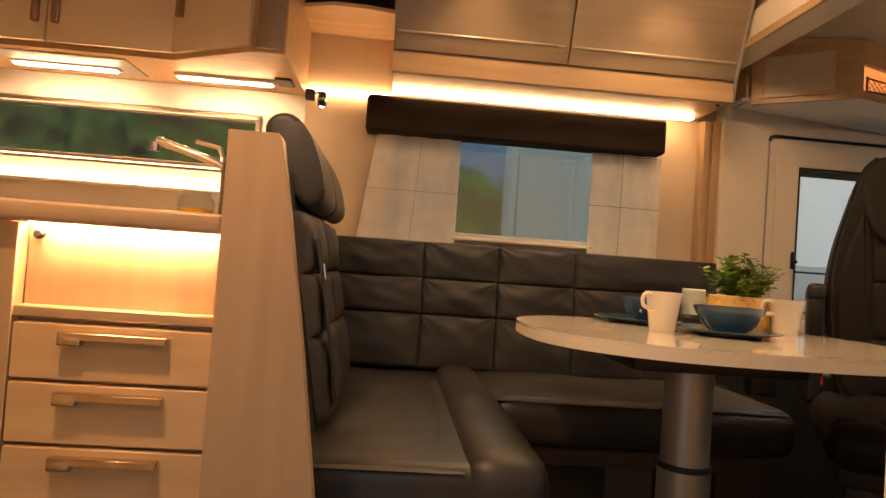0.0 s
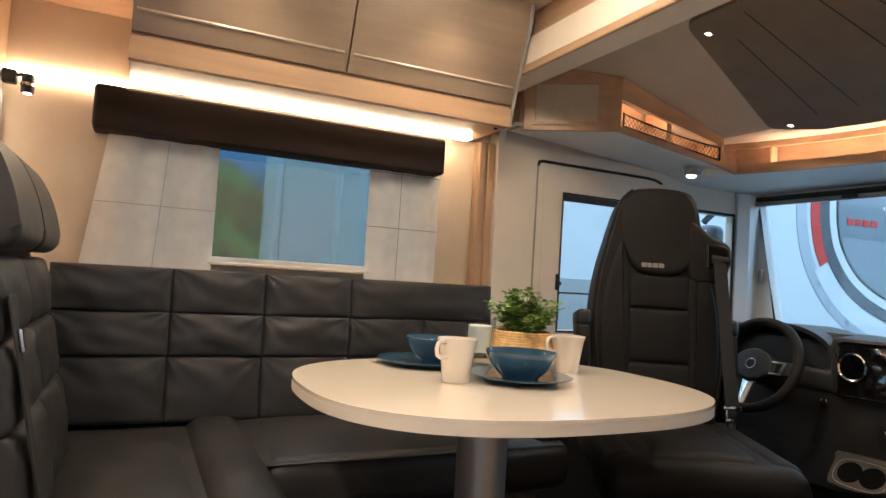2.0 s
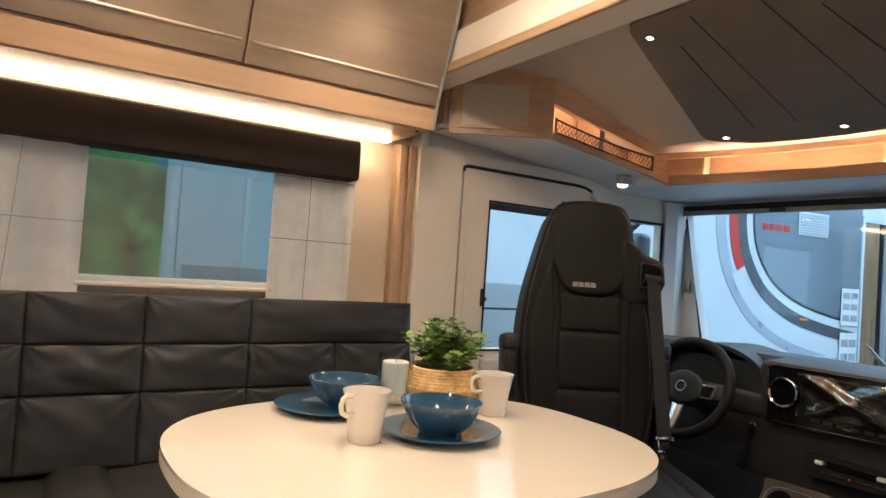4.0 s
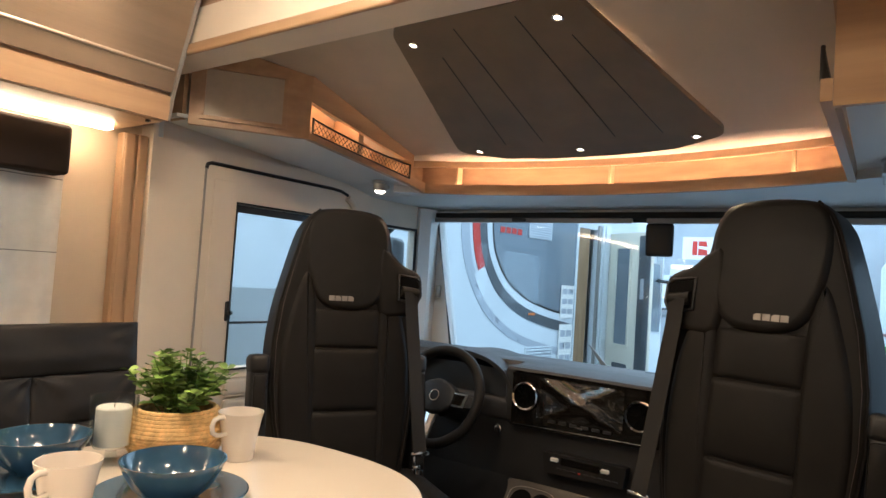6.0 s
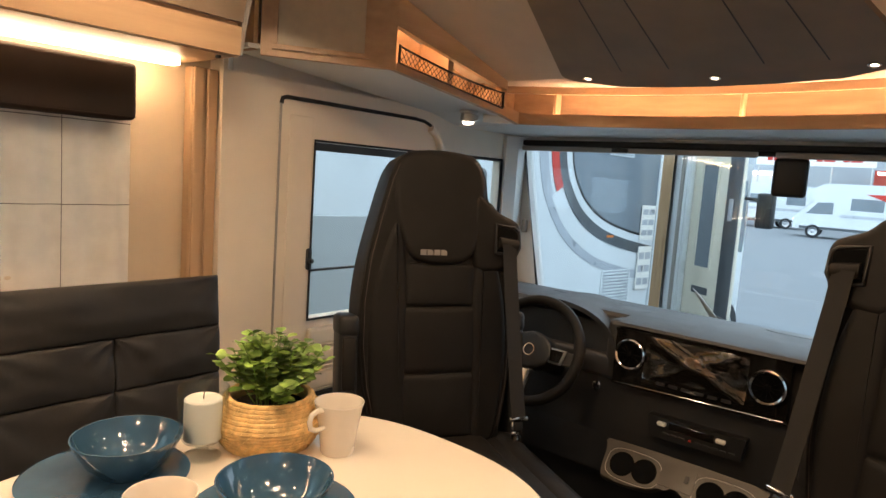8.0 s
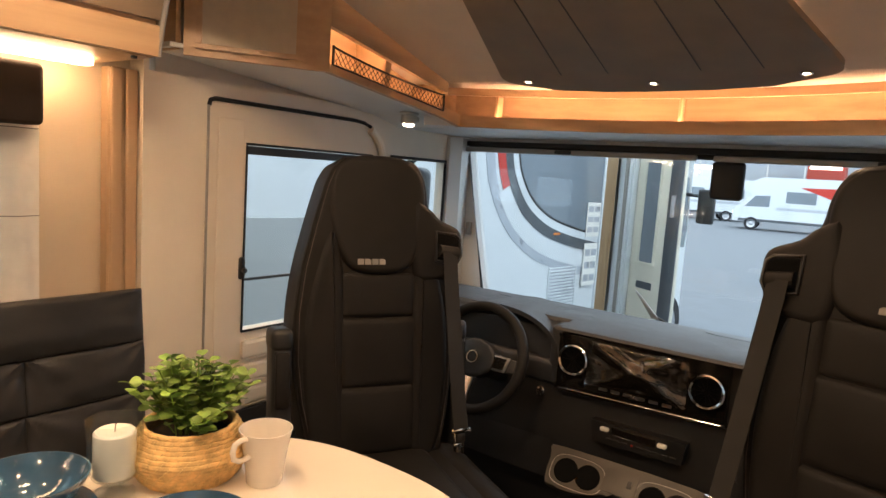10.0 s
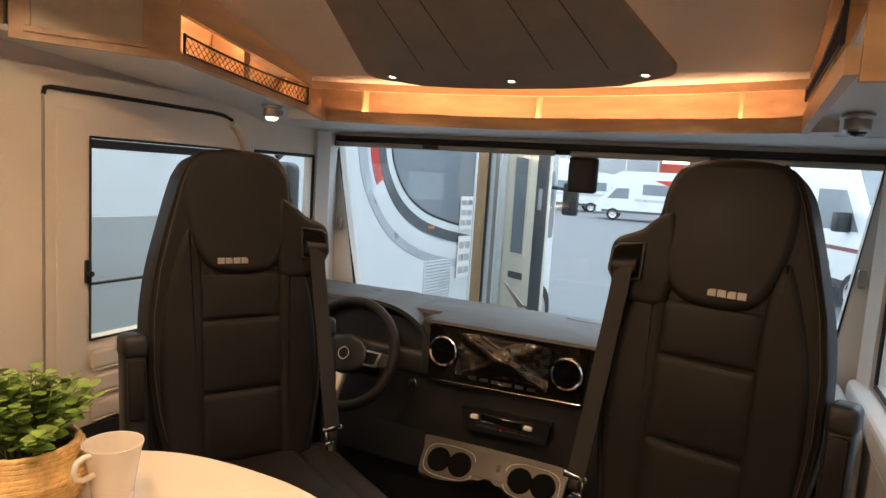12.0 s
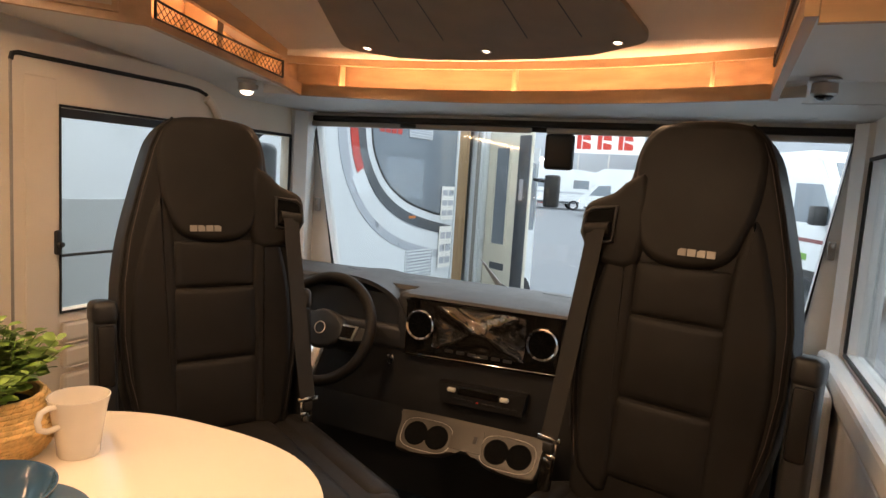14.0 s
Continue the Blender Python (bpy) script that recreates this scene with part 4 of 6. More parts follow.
fa = thing("kitchen_tap", "chrome kitchen mixer tap with an angled spout", "tap", (-0.159, 0.22, 0.943))
part("body", lathe([(0, 0), (0.026, 0), (0.026, 0.006), (0.018, 0.012), (0.017, 0.15), (0.013, 0.16), (0, 0.16)], (-0.159, 0.22, 0.943), 20), CHROME, fa)
part("spout", tube([(-0.159, 0.22, 1.05), (-0.164, 0.22, 1.085), (-0.184, 0.22, 1.10), (-0.264, 0.215, 1.125), (-0.339, 0.21, 1.145)], 0.011, 12), CHROME, fa)
part("aerator", lathe([(0, 0), (0.012, 0), (0.013, 0.022), (0, 0.022)], (-0.342, 0.21, 1.118), 14), CHROME, fa)
part("lever", tube([(-0.159, 0.22, 1.085), (-0.184, 0.22, 1.14), (-0.244, 0.22, 1.152)], 0.006, 8), CHROME, fa)
jr = thing("jar", "glass jar with orange powder and a screw lid on the worktop", "jar", (-0.225, 0.20, 0.943))
part("glass", lathe([(0, 0), (0.042, 0), (0.045, 0.006), (0.045, 0.058), (0.034, 0.070), (0.034, 0.076), (0.031, 0.076), (0.031, 0.069), (0.042, 0.056), (0.042, 0.006), (0, 0.004)], (-0.225, 0.20, 0.943), 28), GLASS, jr)
part("lid", lathe([(0, 0.078), (0.036, 0.078), (0.037, 0.096), (0.034, 0.100), (0, 0.100)], (-0.225, 0.20, 0.943), 28), GLASS, jr)
part("powder", lathe([(0, 0.006), (0.0415, 0.0065), (0.0415, 0.034), (0, 0.038)], (-0.225, 0.20, 0.943), 24), mat("orange_powder", (0.7, 0.35, 0.03), 0.9), jr)

# ceiling lamp with many small light points over the table
cl = thing("ceiling_lamp", "flat round ceiling lamp with many small light points", "lamp", (1.02, 0.10, CEIL))
part("plate", lathe([(0, -0.001), (0.17, -0.001), (0.17, -0.012), (0.165, -0.016), (0, -0.016)], (1.02, 0.10, CEIL), 40), STEEL, cl)
for r, n in ((0.02, 3), (0.06, 8), (0.10, 13), (0.14, 18)):
    for i in range(n):
        a = 2 * math.pi * i / n
        x, y = 1.02 + r * math.cos(a), 0.10 + r * math.sin(a)
        part("light_point", lathe([(0, -0.022), (0.005, -0.021), (0.006, -0.0165), (0, -0.0165)], (x, y, CEIL), 8), POINTM, cl)
# fittings for all of DOWN, the added kitchen fill included
for lx, ly, power, cone in DOWN:
    dl = thing("downlight_or_kitchen_fill", "small chrome-ringed ceiling downlight or added kitchen fill lamp", "lamp", (lx, ly, CEIL), group="ceiling downlights")
    part("ring", lathe([(0.030, -0.0005), (0.040, -0.0005), (0.040, -0.005), (0.032, -0.008), (0.030, -0.004)], (lx, ly, CEIL), 28), CHROME, dl)
    part("lens", lathe([(0, -0.0005), (0.0295, -0.0005), (0.0295, -0.003), (0, -0.004)], (lx, ly, CEIL), 20), SPOTM, dl)

# ---------------------------------------------------------------- table and tableware
TZ = 0.75
tb = thing("dining_table", "cream gloss dining table with rounded corners on one grey column", "table", (1.06, 0.15, 0))


def oval(cx, cy, a, b, n=2.6, k=96):
    out = []
    for i in range(k):
        t = 2 * math.pi * i / k
        c, s = math.cos(t), math.sin(t)
        out.append((cx + a * math.copysign(abs(c) ** (2 / n), c), cy + b * math.copysign(abs(s) ** (2 / n), s)))
    return out


part("tabletop", prism(oval(1.115, 0.17, 0.496, 0.409), 0.008, Matrix.Translation((0, 0, TZ - 0.008)), 0.003), TABLE, tb)
part("edge_band", prism(oval(1.115, 0.17, 0.4958, 0.4088), 0.0217, Matrix.Translation((0, 0, TZ - 0.030))), EDGE, tb)
part("slide_frame", box(0.86, 1.30, 0.02, 0.32, 0.665, 0.718, 0.01), BLACK, tb)
part("slide_lever", box(1.22, 1.30, 0.14, 0.18, 0.60, 0.665, 0.01), BLACK, tb)
part("upper_column", lathe([(0, 0.41), (0.060, 0.41), (0.060, 0.664), (0, 0.664)], (1.06, 0.15, 0), 36), LEGM, tb)
part("collar", lathe([(0.0605, 0.408), (0.067, 0.408), (0.067, 0.420), (0.0605, 0.422)], (1.06, 0.15, 0), 36), BLACK, tb)
part("lower_column", lathe([(0, 0.02), (0.066, 0.02), (0.066, 0.407), (0, 0.407)], (1.06, 0.15, 0), 36), LEGM, tb)
part("foot_plate", lathe([(0, 0), (0.17, 0), (0.165, 0.012), (0.07, 0.02), (0, 0.02)], (1.06, 0.15, 0), 40), LEGM, tb)


def mug(x, y, turn):
    root = thing("mug", "white porcelain tapered mug with a round ear handle", "mug", (x, y, TZ), turn, "mugs on the table")
    m = PLACE[root]
    bm = lathe([(0, 0.0), (0.031, 0.0), (0.033, 0.003), (0.0355, 0.030), (0.0400, 0.060), (0.0450, 0.088), (0.0485, 0.101), (0.0487, 0.103), (0.0468, 0.103), (0.0430, 0.088), (0.0380, 0.060), (0.030, 0.006), (0, 0.005)], n=36)
    bm.transform(m)
    part("cup", bm, PORC, root)
    pts = [(-0.044, 0, 0.096), (-0.060, 0, 0.098), (-0.072, 0, 0.094), (-0.077, 0, 0.082), (-0.074, 0, 0.068), (-0.062, 0, 0.061), (-0.050, 0, 0.060), (-0.038, 0, 0.061)]
    bm = tube(pts, 0.0052, 10)
    bm.transform(m)
    part("handle", bm, PORC, root)


mug(0.990, 0.174, 25)
mug(1.402, 0.292, 5)


def plate(x, y):
    root = thing("plate", "dark blue glazed dinner plate lying on the table", "plate", (x, y, TZ), group="place settings")
    part("dish", lathe([(0, 0.0), (0.080, 0.0), (0.085, 0.004), (0.128, 0.014), (0.132, 0.017), (0.128, 0.018), (0.086, 0.009), (0, 0.008)], (x, y, TZ + 0.0005), 48), BLUE, root)


def bowl(x, y):
    root = thing("bowl", "dark blue glazed bowl standing on a plate", "bowl", (x, y, TZ + 0.009), group="place settings")
    part("bowl_body", lathe([(0, 0), (0.044, 0), (0.047, 0.005), (0.066, 0.022), (0.084, 0.054), (0.0885, 0.064), (0.089, 0.067), (0.0865, 0.067), (0.081, 0.053), (0.062, 0.025), (0.040, 0.011), (0, 0.009)], (x, y, TZ + 0.009), 44), BLUE, root)


plate(1.166, 0.167)
bowl(1.160, 0.156)
plate(1.030, 0.447)
bowl(1.066, 0.450)
ca = thing("candle_glass", "white pillar candle in a footed clear glass", "candle", (1.198, 0.438, TZ))
part("glass_cup", lathe([(0, 0), (0.034, 0), (0.034, 0.004), (0.012, 0.010), (0.010, 0.024), (0.036, 0.034), (0.044, 0.050), (0.046, 0.135), (0.044, 0.135), (0.042, 0.050), (0.034, 0.037), (0, 0.034)], (1.198, 0.438, TZ), 32), GLASS, ca)
part("candle", lathe([(0, 0.0375), (0.034, 0.0375), (0.034, 0.112), (0.031, 0.115), (0, 0.112)], (1.198, 0.438, TZ), 28), WAX, ca)
part("wick", tube([(1.198, 0.438, TZ + 0.112), (1.199, 0.438, TZ + 0.125), (1.207, 0.438, TZ + 0.132)], 0.001, 5), STITCH, ca)

pt = thing("potted_plant", "bushy green artificial plant in a coiled seagrass pot", "plant", (1.330, 0.420, TZ))
PX, PY = 1.330, 0.420
pot_prof = lambda z: 0.078 + 0.028 * math.sin(min(1.0, z / 0.075) * math.pi * 0.62) - 0.022 * max(0.0, (z - 0.055) / 0.04)
bmp = bmesh.new()
for k in range(14):
    z = 0.005 + k * 0.0071
    r = pot_prof(z)
    join(bmp, tube([(PX + (r + 0.0012 * math.sin(i * 2.3 + k)) * math.cos(2 * math.pi * i / 48), PY + (r + 0.0012 * math.sin(i * 2.3 + k)) * math.sin(2 * math.pi * i / 48), TZ + z) for i in range(48)], 0.0060, 8, True))
pot = part("pot", bmp, STRAW, pt, "coiled seagrass pot")
bmp = bmesh.new()
for k in range(14):
    z, r = 0.005 + k * 0.0071, pot_prof(0.005 + k * 0.0071)
    for i in range(34):
        a = 2 * math.pi * (i + 0.37 * k) / 34
        c, s = math.cos(a), math.sin(a)
        join(bmp, tube([(PX + (r + 0.0062) * c, PY + (r + 0.0062) * s, TZ + z - 0.003), (PX + (r + 0.0066) * math.cos(a + 0.05), PY + (r + 0.0066) * math.sin(a + 0.05), TZ + z + 0.003)], 0.0010, 4))
part("stitching", bmp, mat("pale_straw", (0.72, 0.50, 0.22), 0.8), pot, "pale straw stitches", kind="stuff")
part("soil", lathe([(0, 0.078), (0.070, 0.078), (0.070, 0.070), (0, 0.070)], (PX, PY, TZ), 24), mat("dark_soil", (0.03, 0.022, 0.015), 0.95, bump=0.8), pt)
rng = random.Random(7)
stems, leaves = bmesh.new(), []
verts, faces = [], []
for s in range(54):
    a, tilt = rng.uniform(0, 2 * math.pi), rng.uniform(0.03, 0.95)
    length = rng.uniform(0.095, 0.158) * (1 - 0.16 * tilt)
    base = Vector((PX + 0.035 * math.cos(a) * rng.random(), PY + 0.035 * math.sin(a) * rng.random(), TZ + 0.078))
    d = Vector((math.cos(a) * tilt * 0.85, math.sin(a) * tilt * 0.85, 1.0 - 0.32 * tilt)).normalized()
    pts = [base + d * length * t + Vector((math.cos(a), math.sin(a), -0.2)) * 0.018 * t * t * tilt for t in (0, 0.35, 0.7, 1.0)]
    join(stems, tube(pts, 0.0012, 4))
    for k in range(7):
        t = 0.30 + 0.70 * k / 6
        p = pts[0].lerp(pts[-1], t)
        for side in (0, 1):
            b = a + k * 1.57 + side * math.pi + rng.uniform(-0.4, 0.4)
            out = (Vector((math.cos(b), math.sin(b), rng.uniform(-0.1, 0.6)))).normalized()
            size = rng.uniform(0.016, 0.025) * (1.15 - 0.35 * t)
            across = out.cross(Vector((rng.uniform(-.4, .4), rng.uniform(-.4, .4), 1))).normalized()
            up = across.cross(out).normalized()
            i0 = len(verts)
            shape = ((0, 0, 0), (0.30, 0.45, 0.10), (0.70, 0.60, 0.14), (1.08, 0.36, 0.04), (1.2, 0, -0.06), (1.08, -0.36, 0.04), (0.70, -0.60, 0.14), (0.30, -0.45, 0.10), (0.65, 0, 0.0))
            for u, v, w in shape:
                verts.append(p + size * (u * out + v * across + w * up))
            for j in range(8):
                faces.append((i0 + j, i0 + (j + 1) % 8, i0 + 8))
me = bpy.data.meshes.new("foliage")
me.from_pydata([tuple(v - Vector((PX, PY, TZ))) for v in verts], [], faces)
me.materials.append(LEAF)
for p in me.polygons:
    p.use_smooth = True
fo = new("foliage", me)
fo.parent = pt
tagged(fo, kind="stuff")
part("stem", stems, LEAF, pt, kind="stuff")
nt = LEAF.node_tree
gi = nt.nodes.new("ShaderNodeNewGeometry")
hs = nt.nodes.new("ShaderNodeHueSaturation")
mr = nt.nodes.new("ShaderNodeMapRange")
mr.inputs["To Min"].default_value, mr.inputs["To Max"].default_value = 0.70, 1.60
nt.links.new(gi.outputs["Random Per Island"], mr.inputs[0])
nt.links.new(mr.outputs[0], hs.inputs["Value"])
nt.links.new(nt.nodes["Color Ramp"].outputs[0], hs.inputs["Color"])
nt.links.new(hs.outputs[0], nt.nodes["Principled BSDF"].inputs["Base Color"])

# ---------------------------------------------------------------- swivel cab seats


def cab_seat(at, rz, side, lift, label):
    """A captain seat. In its own frame it faces -y; side is +1 where the belt leaves the shoulder at +x."""
    root = thing("swivel_chair", label, "chair", at, rz, "swivelled cab seats")
    R = PLACE[root]
    H = 1.066 + lift
    B = R @ Matrix.Translation((0, 0, H)) @ Matrix.Rotation(radians(-8), 4, "X") @ Matrix(((side, 0, 0, 0), (0, 1, 0, 0), (0, 0, 1, 0), (0, 0, 0, 1)))
    F = B @ Matrix(((1, 0, 0, 0), (0, 0, -1, 0), (0, 1, 0, 0), (0, 0, 0, 1)))   # outline (u, v), raised towards the sitter

    def put(bm, m=B):
        bm.transform(m)
        return bm
    plain = [(-0.10, 0.306), (-0.135, 0.272), (-0.155, 0.225), (-0.185, 0.12), (-0.215, 0.0), (-0.232, -0.12), (-0.234, -0.25), (-0.222, -0.36), (-0.19, -0.50), (-0.16, -0.60)]
    ear = [(0.16, -0.60), (0.20, -0.50), (0.225, -0.36), (0.232, -0.25), (0.228, -0.12), (0.222, -0.03), (0.243, 0.03), (0.252, 0.06), (0.250, 0.098), (0.225, 0.122), (0.17, 0.150), (0.152, 0.185), (0.145, 0.235), (0.128, 0.280), (0.095, 0.308), (0.0, 0.318)]
    outline = smooth_outline(plain + ear, 3)
    part("back_shell", cushion(outline, 0.150, F @ Matrix.Translation((0, 0, -0.142)), 0.020, 6), SEATL, root)
    part("back_cover", prism([(u * 0.97, v * 0.985) for u, v in outline], 0.012, F @ Matrix.Translation((0, 0, -0.158)), 0.004), BLACK, root)
    hp = [(-0.100, 0.302), (-0.134, 0.264), (-0.145, 0.205), (-0.138, 0.13), (-0.123, 0.07), (-0.103, 0.022), (-0.075, -0.005), (-0.03, -0.017), (0.03, -0.017), (0.075, -0.005), (0.103, 0.022), (0.121, 0.07), (0.134, 0.13), (0.140, 0.205), (0.130, 0.262), (0.096, 0.302), (0.05, 0.310), (-0.05, 0.310)]
    head = part("headrest", cushion(smooth_outline(hp, 3), 0.040, F @ Matrix.Translation((0, 0, -0.012)) @ Matrix.Rotation(radians(-3.4), 4, "X"), 0.020, 7), SEATL, root)
    for k in range(4):      # plain raised shapes, a broad block with a cut corner each
        u = (k - 1.5) * 0.0205 - 0.028
        cut = 0.004 * (k % 2)
        bm = prism([(u - 0.0090, 0.011), (u + 0.0090, 0.011), (u + 0.0090, 0.027 - cut), (u + 0.0090 - 1.6 * cut, 0.027), (u - 0.0090, 0.027)], 0.002, F @ Matrix.Translation((0, 0, 0.0268)), 0.0006, 1)
        part("badge", bm, BADGE, head, "small silver badge")
    for v0, v1, w, sd in ((-0.135, -0.012, 0.205, 1.1), (-0.328, -0.135, 0.212, 2.7), (-0.515, -0.328, 0.215, 4.1)):
        m = F @ Matrix.Translation((0, (v0 + v1) / 2, -0.004))
        part("back_panel", pillow(m, w + 0.012, v1 - v0 + 0.002, 0.018, 0.006, 14, 0.002, sd, 22), SEATL, root)
    for s in (-1, 1):
        out = [(0.128, 0.10), (0.150, 0.085), (0.178, 0.0), (0.205, -0.12), (0.213, -0.25), (0.205, -0.37), (0.178, -0.52), (0.100, -0.55), (0.097, -0.35), (0.096, -0.10), (0.104, 0.04)]
        pts = [(s * u, v) for u, v in (out if s < 0 else out[::-1])]
        part("side_bolster", cushion(smooth_outline(pts, 3), 0.023, F @ Matrix.Translation((0, 0, -0.006)), 0.022, 7), SEATL, root)
        edge = plain[1:9] if s < 0 else ear[1:6][::-1]
        part("stitching", tube([F @ Vector((u * 0.945, v * 0.985, 0.0085)) for u, v in edge], 0.0006, 5), STITCH, root, "fine pale seam stitching")
    part("piping", tube([F @ Vector((u * 0.99, v, 0.001)) for u, v in plain], 0.0035, 6), SEATL, root)
    # shoulder belt guide, belt and buckle
    guide = part("shoulder_ear", cushion(smooth_outline([(0.10, -0.02), (0.20, -0.03), (0.238, 0.0), (0.252, 0.05), (0.254, 0.092), (0.238, 0.118), (0.185, 0.142), (0.152, 0.172), (0.10, 0.18)], 3), 0.085, F @ Matrix.Translation((0, 0, -0.062)), 0.022, 6), SEATL, root)
    # solid plate, the slot's inner shade is its black colour
    part("belt_slot", prism([(0.168, 0.028), (0.226, 0.018), (0.238, 0.040), (0.236, 0.082), (0.222, 0.092), (0.168, 0.100)], 0.004, F @ Matrix.Translation((0, 0, 0.0225)), 0.001), HOLE, guide, "flat black plate for the shaded shoulder belt slot")
    part("slot_frame", tube([F @ Vector(p) for p in ((0.166, 0.024, 0.025), (0.230, 0.012, 0.025), (0.243, 0.038, 0.025), (0.241, 0.086, 0.025), (0.226, 0.098, 0.025), (0.166, 0.106, 0.025))], 0.005, 8, True), BLACK, guide)
    part("roller", tube([F @ Vector((0.174, 0.052, 0.026)), F @ Vector((0.232, 0.045, 0.026))], 0.018, 16), SEATL, guide)
    bm = bmesh.new()
    line = [(0.202, 0.048, 0.0465), (0.210, -0.02, 0.036), (0.222, -0.20, 0.040), (0.230, -0.36, 0.050), (0.236, -0.46, 0.058)]
    a = [bm.verts.new((u - 0.023, v, w)) for u, v, w in line] + [bm.verts.new((u - 0.023, v, w - 0.002)) for u, v, w in line]
    b = [bm.verts.new((u + 0.023, v, w - 0.004)) for u, v, w in line] + [bm.verts.new((u + 0.023, v, w - 0.006)) for u, v, w in line]
    n = len(line)
    for i in range(n - 1):
        bm.faces.new((a[i], a[i + 1], b[i + 1], b[i]))
        bm.faces.new((a[n + i + 1], a[n + i], b[n + i], b[n + i + 1]))
        bm.faces.new((a[i + 1], a[i], a[n + i], a[n + i + 1]))
        bm.faces.new((b[i], b[i + 1], b[n + i + 1], b[n + i]))
    part("belt", put(bm, F), mat("belt_webbing", (0.014, 0.013, 0.012), 0.75, bump=0.4, bscale=900), root, "dark woven seat belt")
    tongue = part("belt_tongue", put(join(box(0.206, 0.268, -0.470, -0.456, 0.050, 0.057, 0.003), join(box(0.214, 0.222, -0.50, -0.468, 0.048, 0.055, 0.003), box(0.214, 0.240, -0.510, -0.498, 0.048, 0.055, 0.003))), F), CHROME, root, "chrome belt tongue")
    part("tongue_grip", put(box(0.226, 0.252, -0.496, -0.472, 0.046, 0.054, 0.004), F), BLACK, tongue)
    part("buckle_button", put(box(-0.262, -0.240, -0.50, -0.475, 0.020, 0.036, 0.003), F), RED, root, "red belt release button")
    part("buckle", put(box(0.222, 0.252, -0.60, -0.51, 0.030, 0.052, 0.006), F), GLOSS, root)
    # folded-up armrests
    for s, w in ((-1, 0.268),) if lift else ((-1, 0.268), (1, 0.262)):
        arm = part("armrest", put(box(s * w - 0.026, s * w + 0.026, -0.04 + 0.06 * (s > 0), 0.06 + 0.06 * (s > 0), -0.56, -0.165, 0.014, 3)), ARMB, root, "folded-up black armrest")
        part("armrest_cap", put(box(s * w - 0.0285, s * w + 0.0285, -0.046 + 0.06 * (s > 0), 0.064 + 0.06 * (s > 0), -0.215, -0.155, 0.016, 3)), ARMB, arm)
        part("armrest_grip", put(box(s * w - 0.019, s * w + 0.019, -0.050 + 0.06 * (s > 0), -0.038 + 0.06 * (s > 0), -0.36, -0.215, 0.008, 2)), SEATL, arm)
    # cushion and pedestal
    C = R @ Matrix.Translation((0, 0, lift - (0.06 if lift else 0)))
    part("seat_cushion", put(box(-0.275, 0.275, -0.64, 0.02, 0.415, 0.548, 0.062, 7), C), SEATL, root)
    part("seat_pad", pillow(C @ facing((0, -0.30, 0.540), (0, 0, 1), (0, 1, 0)), 0.30, 0.55, 0.020, 0.010, 12, 0.004, 6.0, 10), SEATL, root)
    for s in (-1, 1):
        part("cushion_bolster", put(box(s * 0.215 - 0.055, s * 0.215 + 0.055, -0.60, -0.02, 0.44, 0.553, 0.045, 5), C), SEATL, root)
    part("side_cover", put(box(-0.23, 0.23, -0.48, 0.06, 0.34, 0.44, 0.02, 2), C), BLACK, root)
    part("swivel_plate", put(box(-0.20, 0.20, -0.42, 0.02, 0.30 + lift, 0.338 + lift, 0.006), R), BLACK, root)
    part("pedestal", put(box(-0.18, 0.18, -0.38, -0.02, 0.0, 0.30 + lift, 0.01), R), BLACK, root)
    return root


cab_seat((1.999, 0.567, -0.003), -30, 1, 0.0, "black leather driver seat swivelled towards the table")
cab_seat((2.197, -0.606, -0.003), -103.4, -1, 0.044, "black leather passenger seat swivelled to face backwards")

# ---------------------------------------------------------------- dashboard
da = thing("dashboard", "charcoal dashboard with black gloss centre panel under the windscreen", "dashboard", (2.75, 0, 0))
DW = 1.04
body = [(2.66, 0.862), (2.62, 0.845), (2.60, 0.66), (2.63, 0.55), (2.62, 0.50), (2.70, 0.30), (2.80, 0.05), (3.11, 0.05), (3.11, 0.815), (2.95, 0.852)]
part("body", yprism(body, DW, -0.87), DASH, da)
part("top_pad", yprism([(2.655, 0.8625), (2.95, 0.853), (3.09, 0.826), (3.09, 0.84), (2.95, 0.868), (2.70, 0.879), (2.665, 0.876)], 0.98, -0.90, 0.004), DASH, da, "soft charcoal dash top")
# black centre panel
cpn = part("centre_panel", xprism(smooth_outline([(-0.262, 0.69), (-0.245, 0.672), (0.0, 0.665), (0.245, 0.658), (0.262, 0.68), (0.262, 0.77), (0.262, 0.832), (0.245, 0.848), (0.0, 0.852), (-0.245, 0.854), (-0.262, 0.84), (-0.262, 0.77)], 3), 2.572, 2.61), GLOSS, da, "piano black centre panel")
part("panel_hood", yprism([(2.566, 0.857), (2.66, 0.855), (2.672, 0.877), (2.60, 0.872), (2.572, 0.866)], 0.262, -0.60), DASH, da, "soft lip over the centre panel")
part("screen", box(2.564, 2.5715, -0.145, 0.145, 0.715, 0.838, 0.003, 1), GLOSS, cpn, "dark touch screen in clear film")
film = bmesh.new()
rng = random.Random(3)
def crease(i, k):
    """Diagonal folds crossing in the middle of the film, with small crumples."""
    u, v = i / 16 - 0.5, k / 9 - 0.5
    fold = max(0.0, 0.16 - abs(u - 1.0 * v)) + max(0.0, 0.14 - abs(u + 0.9 * v))
    return 2.5585 - 0.070 * fold - 0.010 * abs(noise.noise(Vector((i * 0.9, k * 1.1, 2.0))))


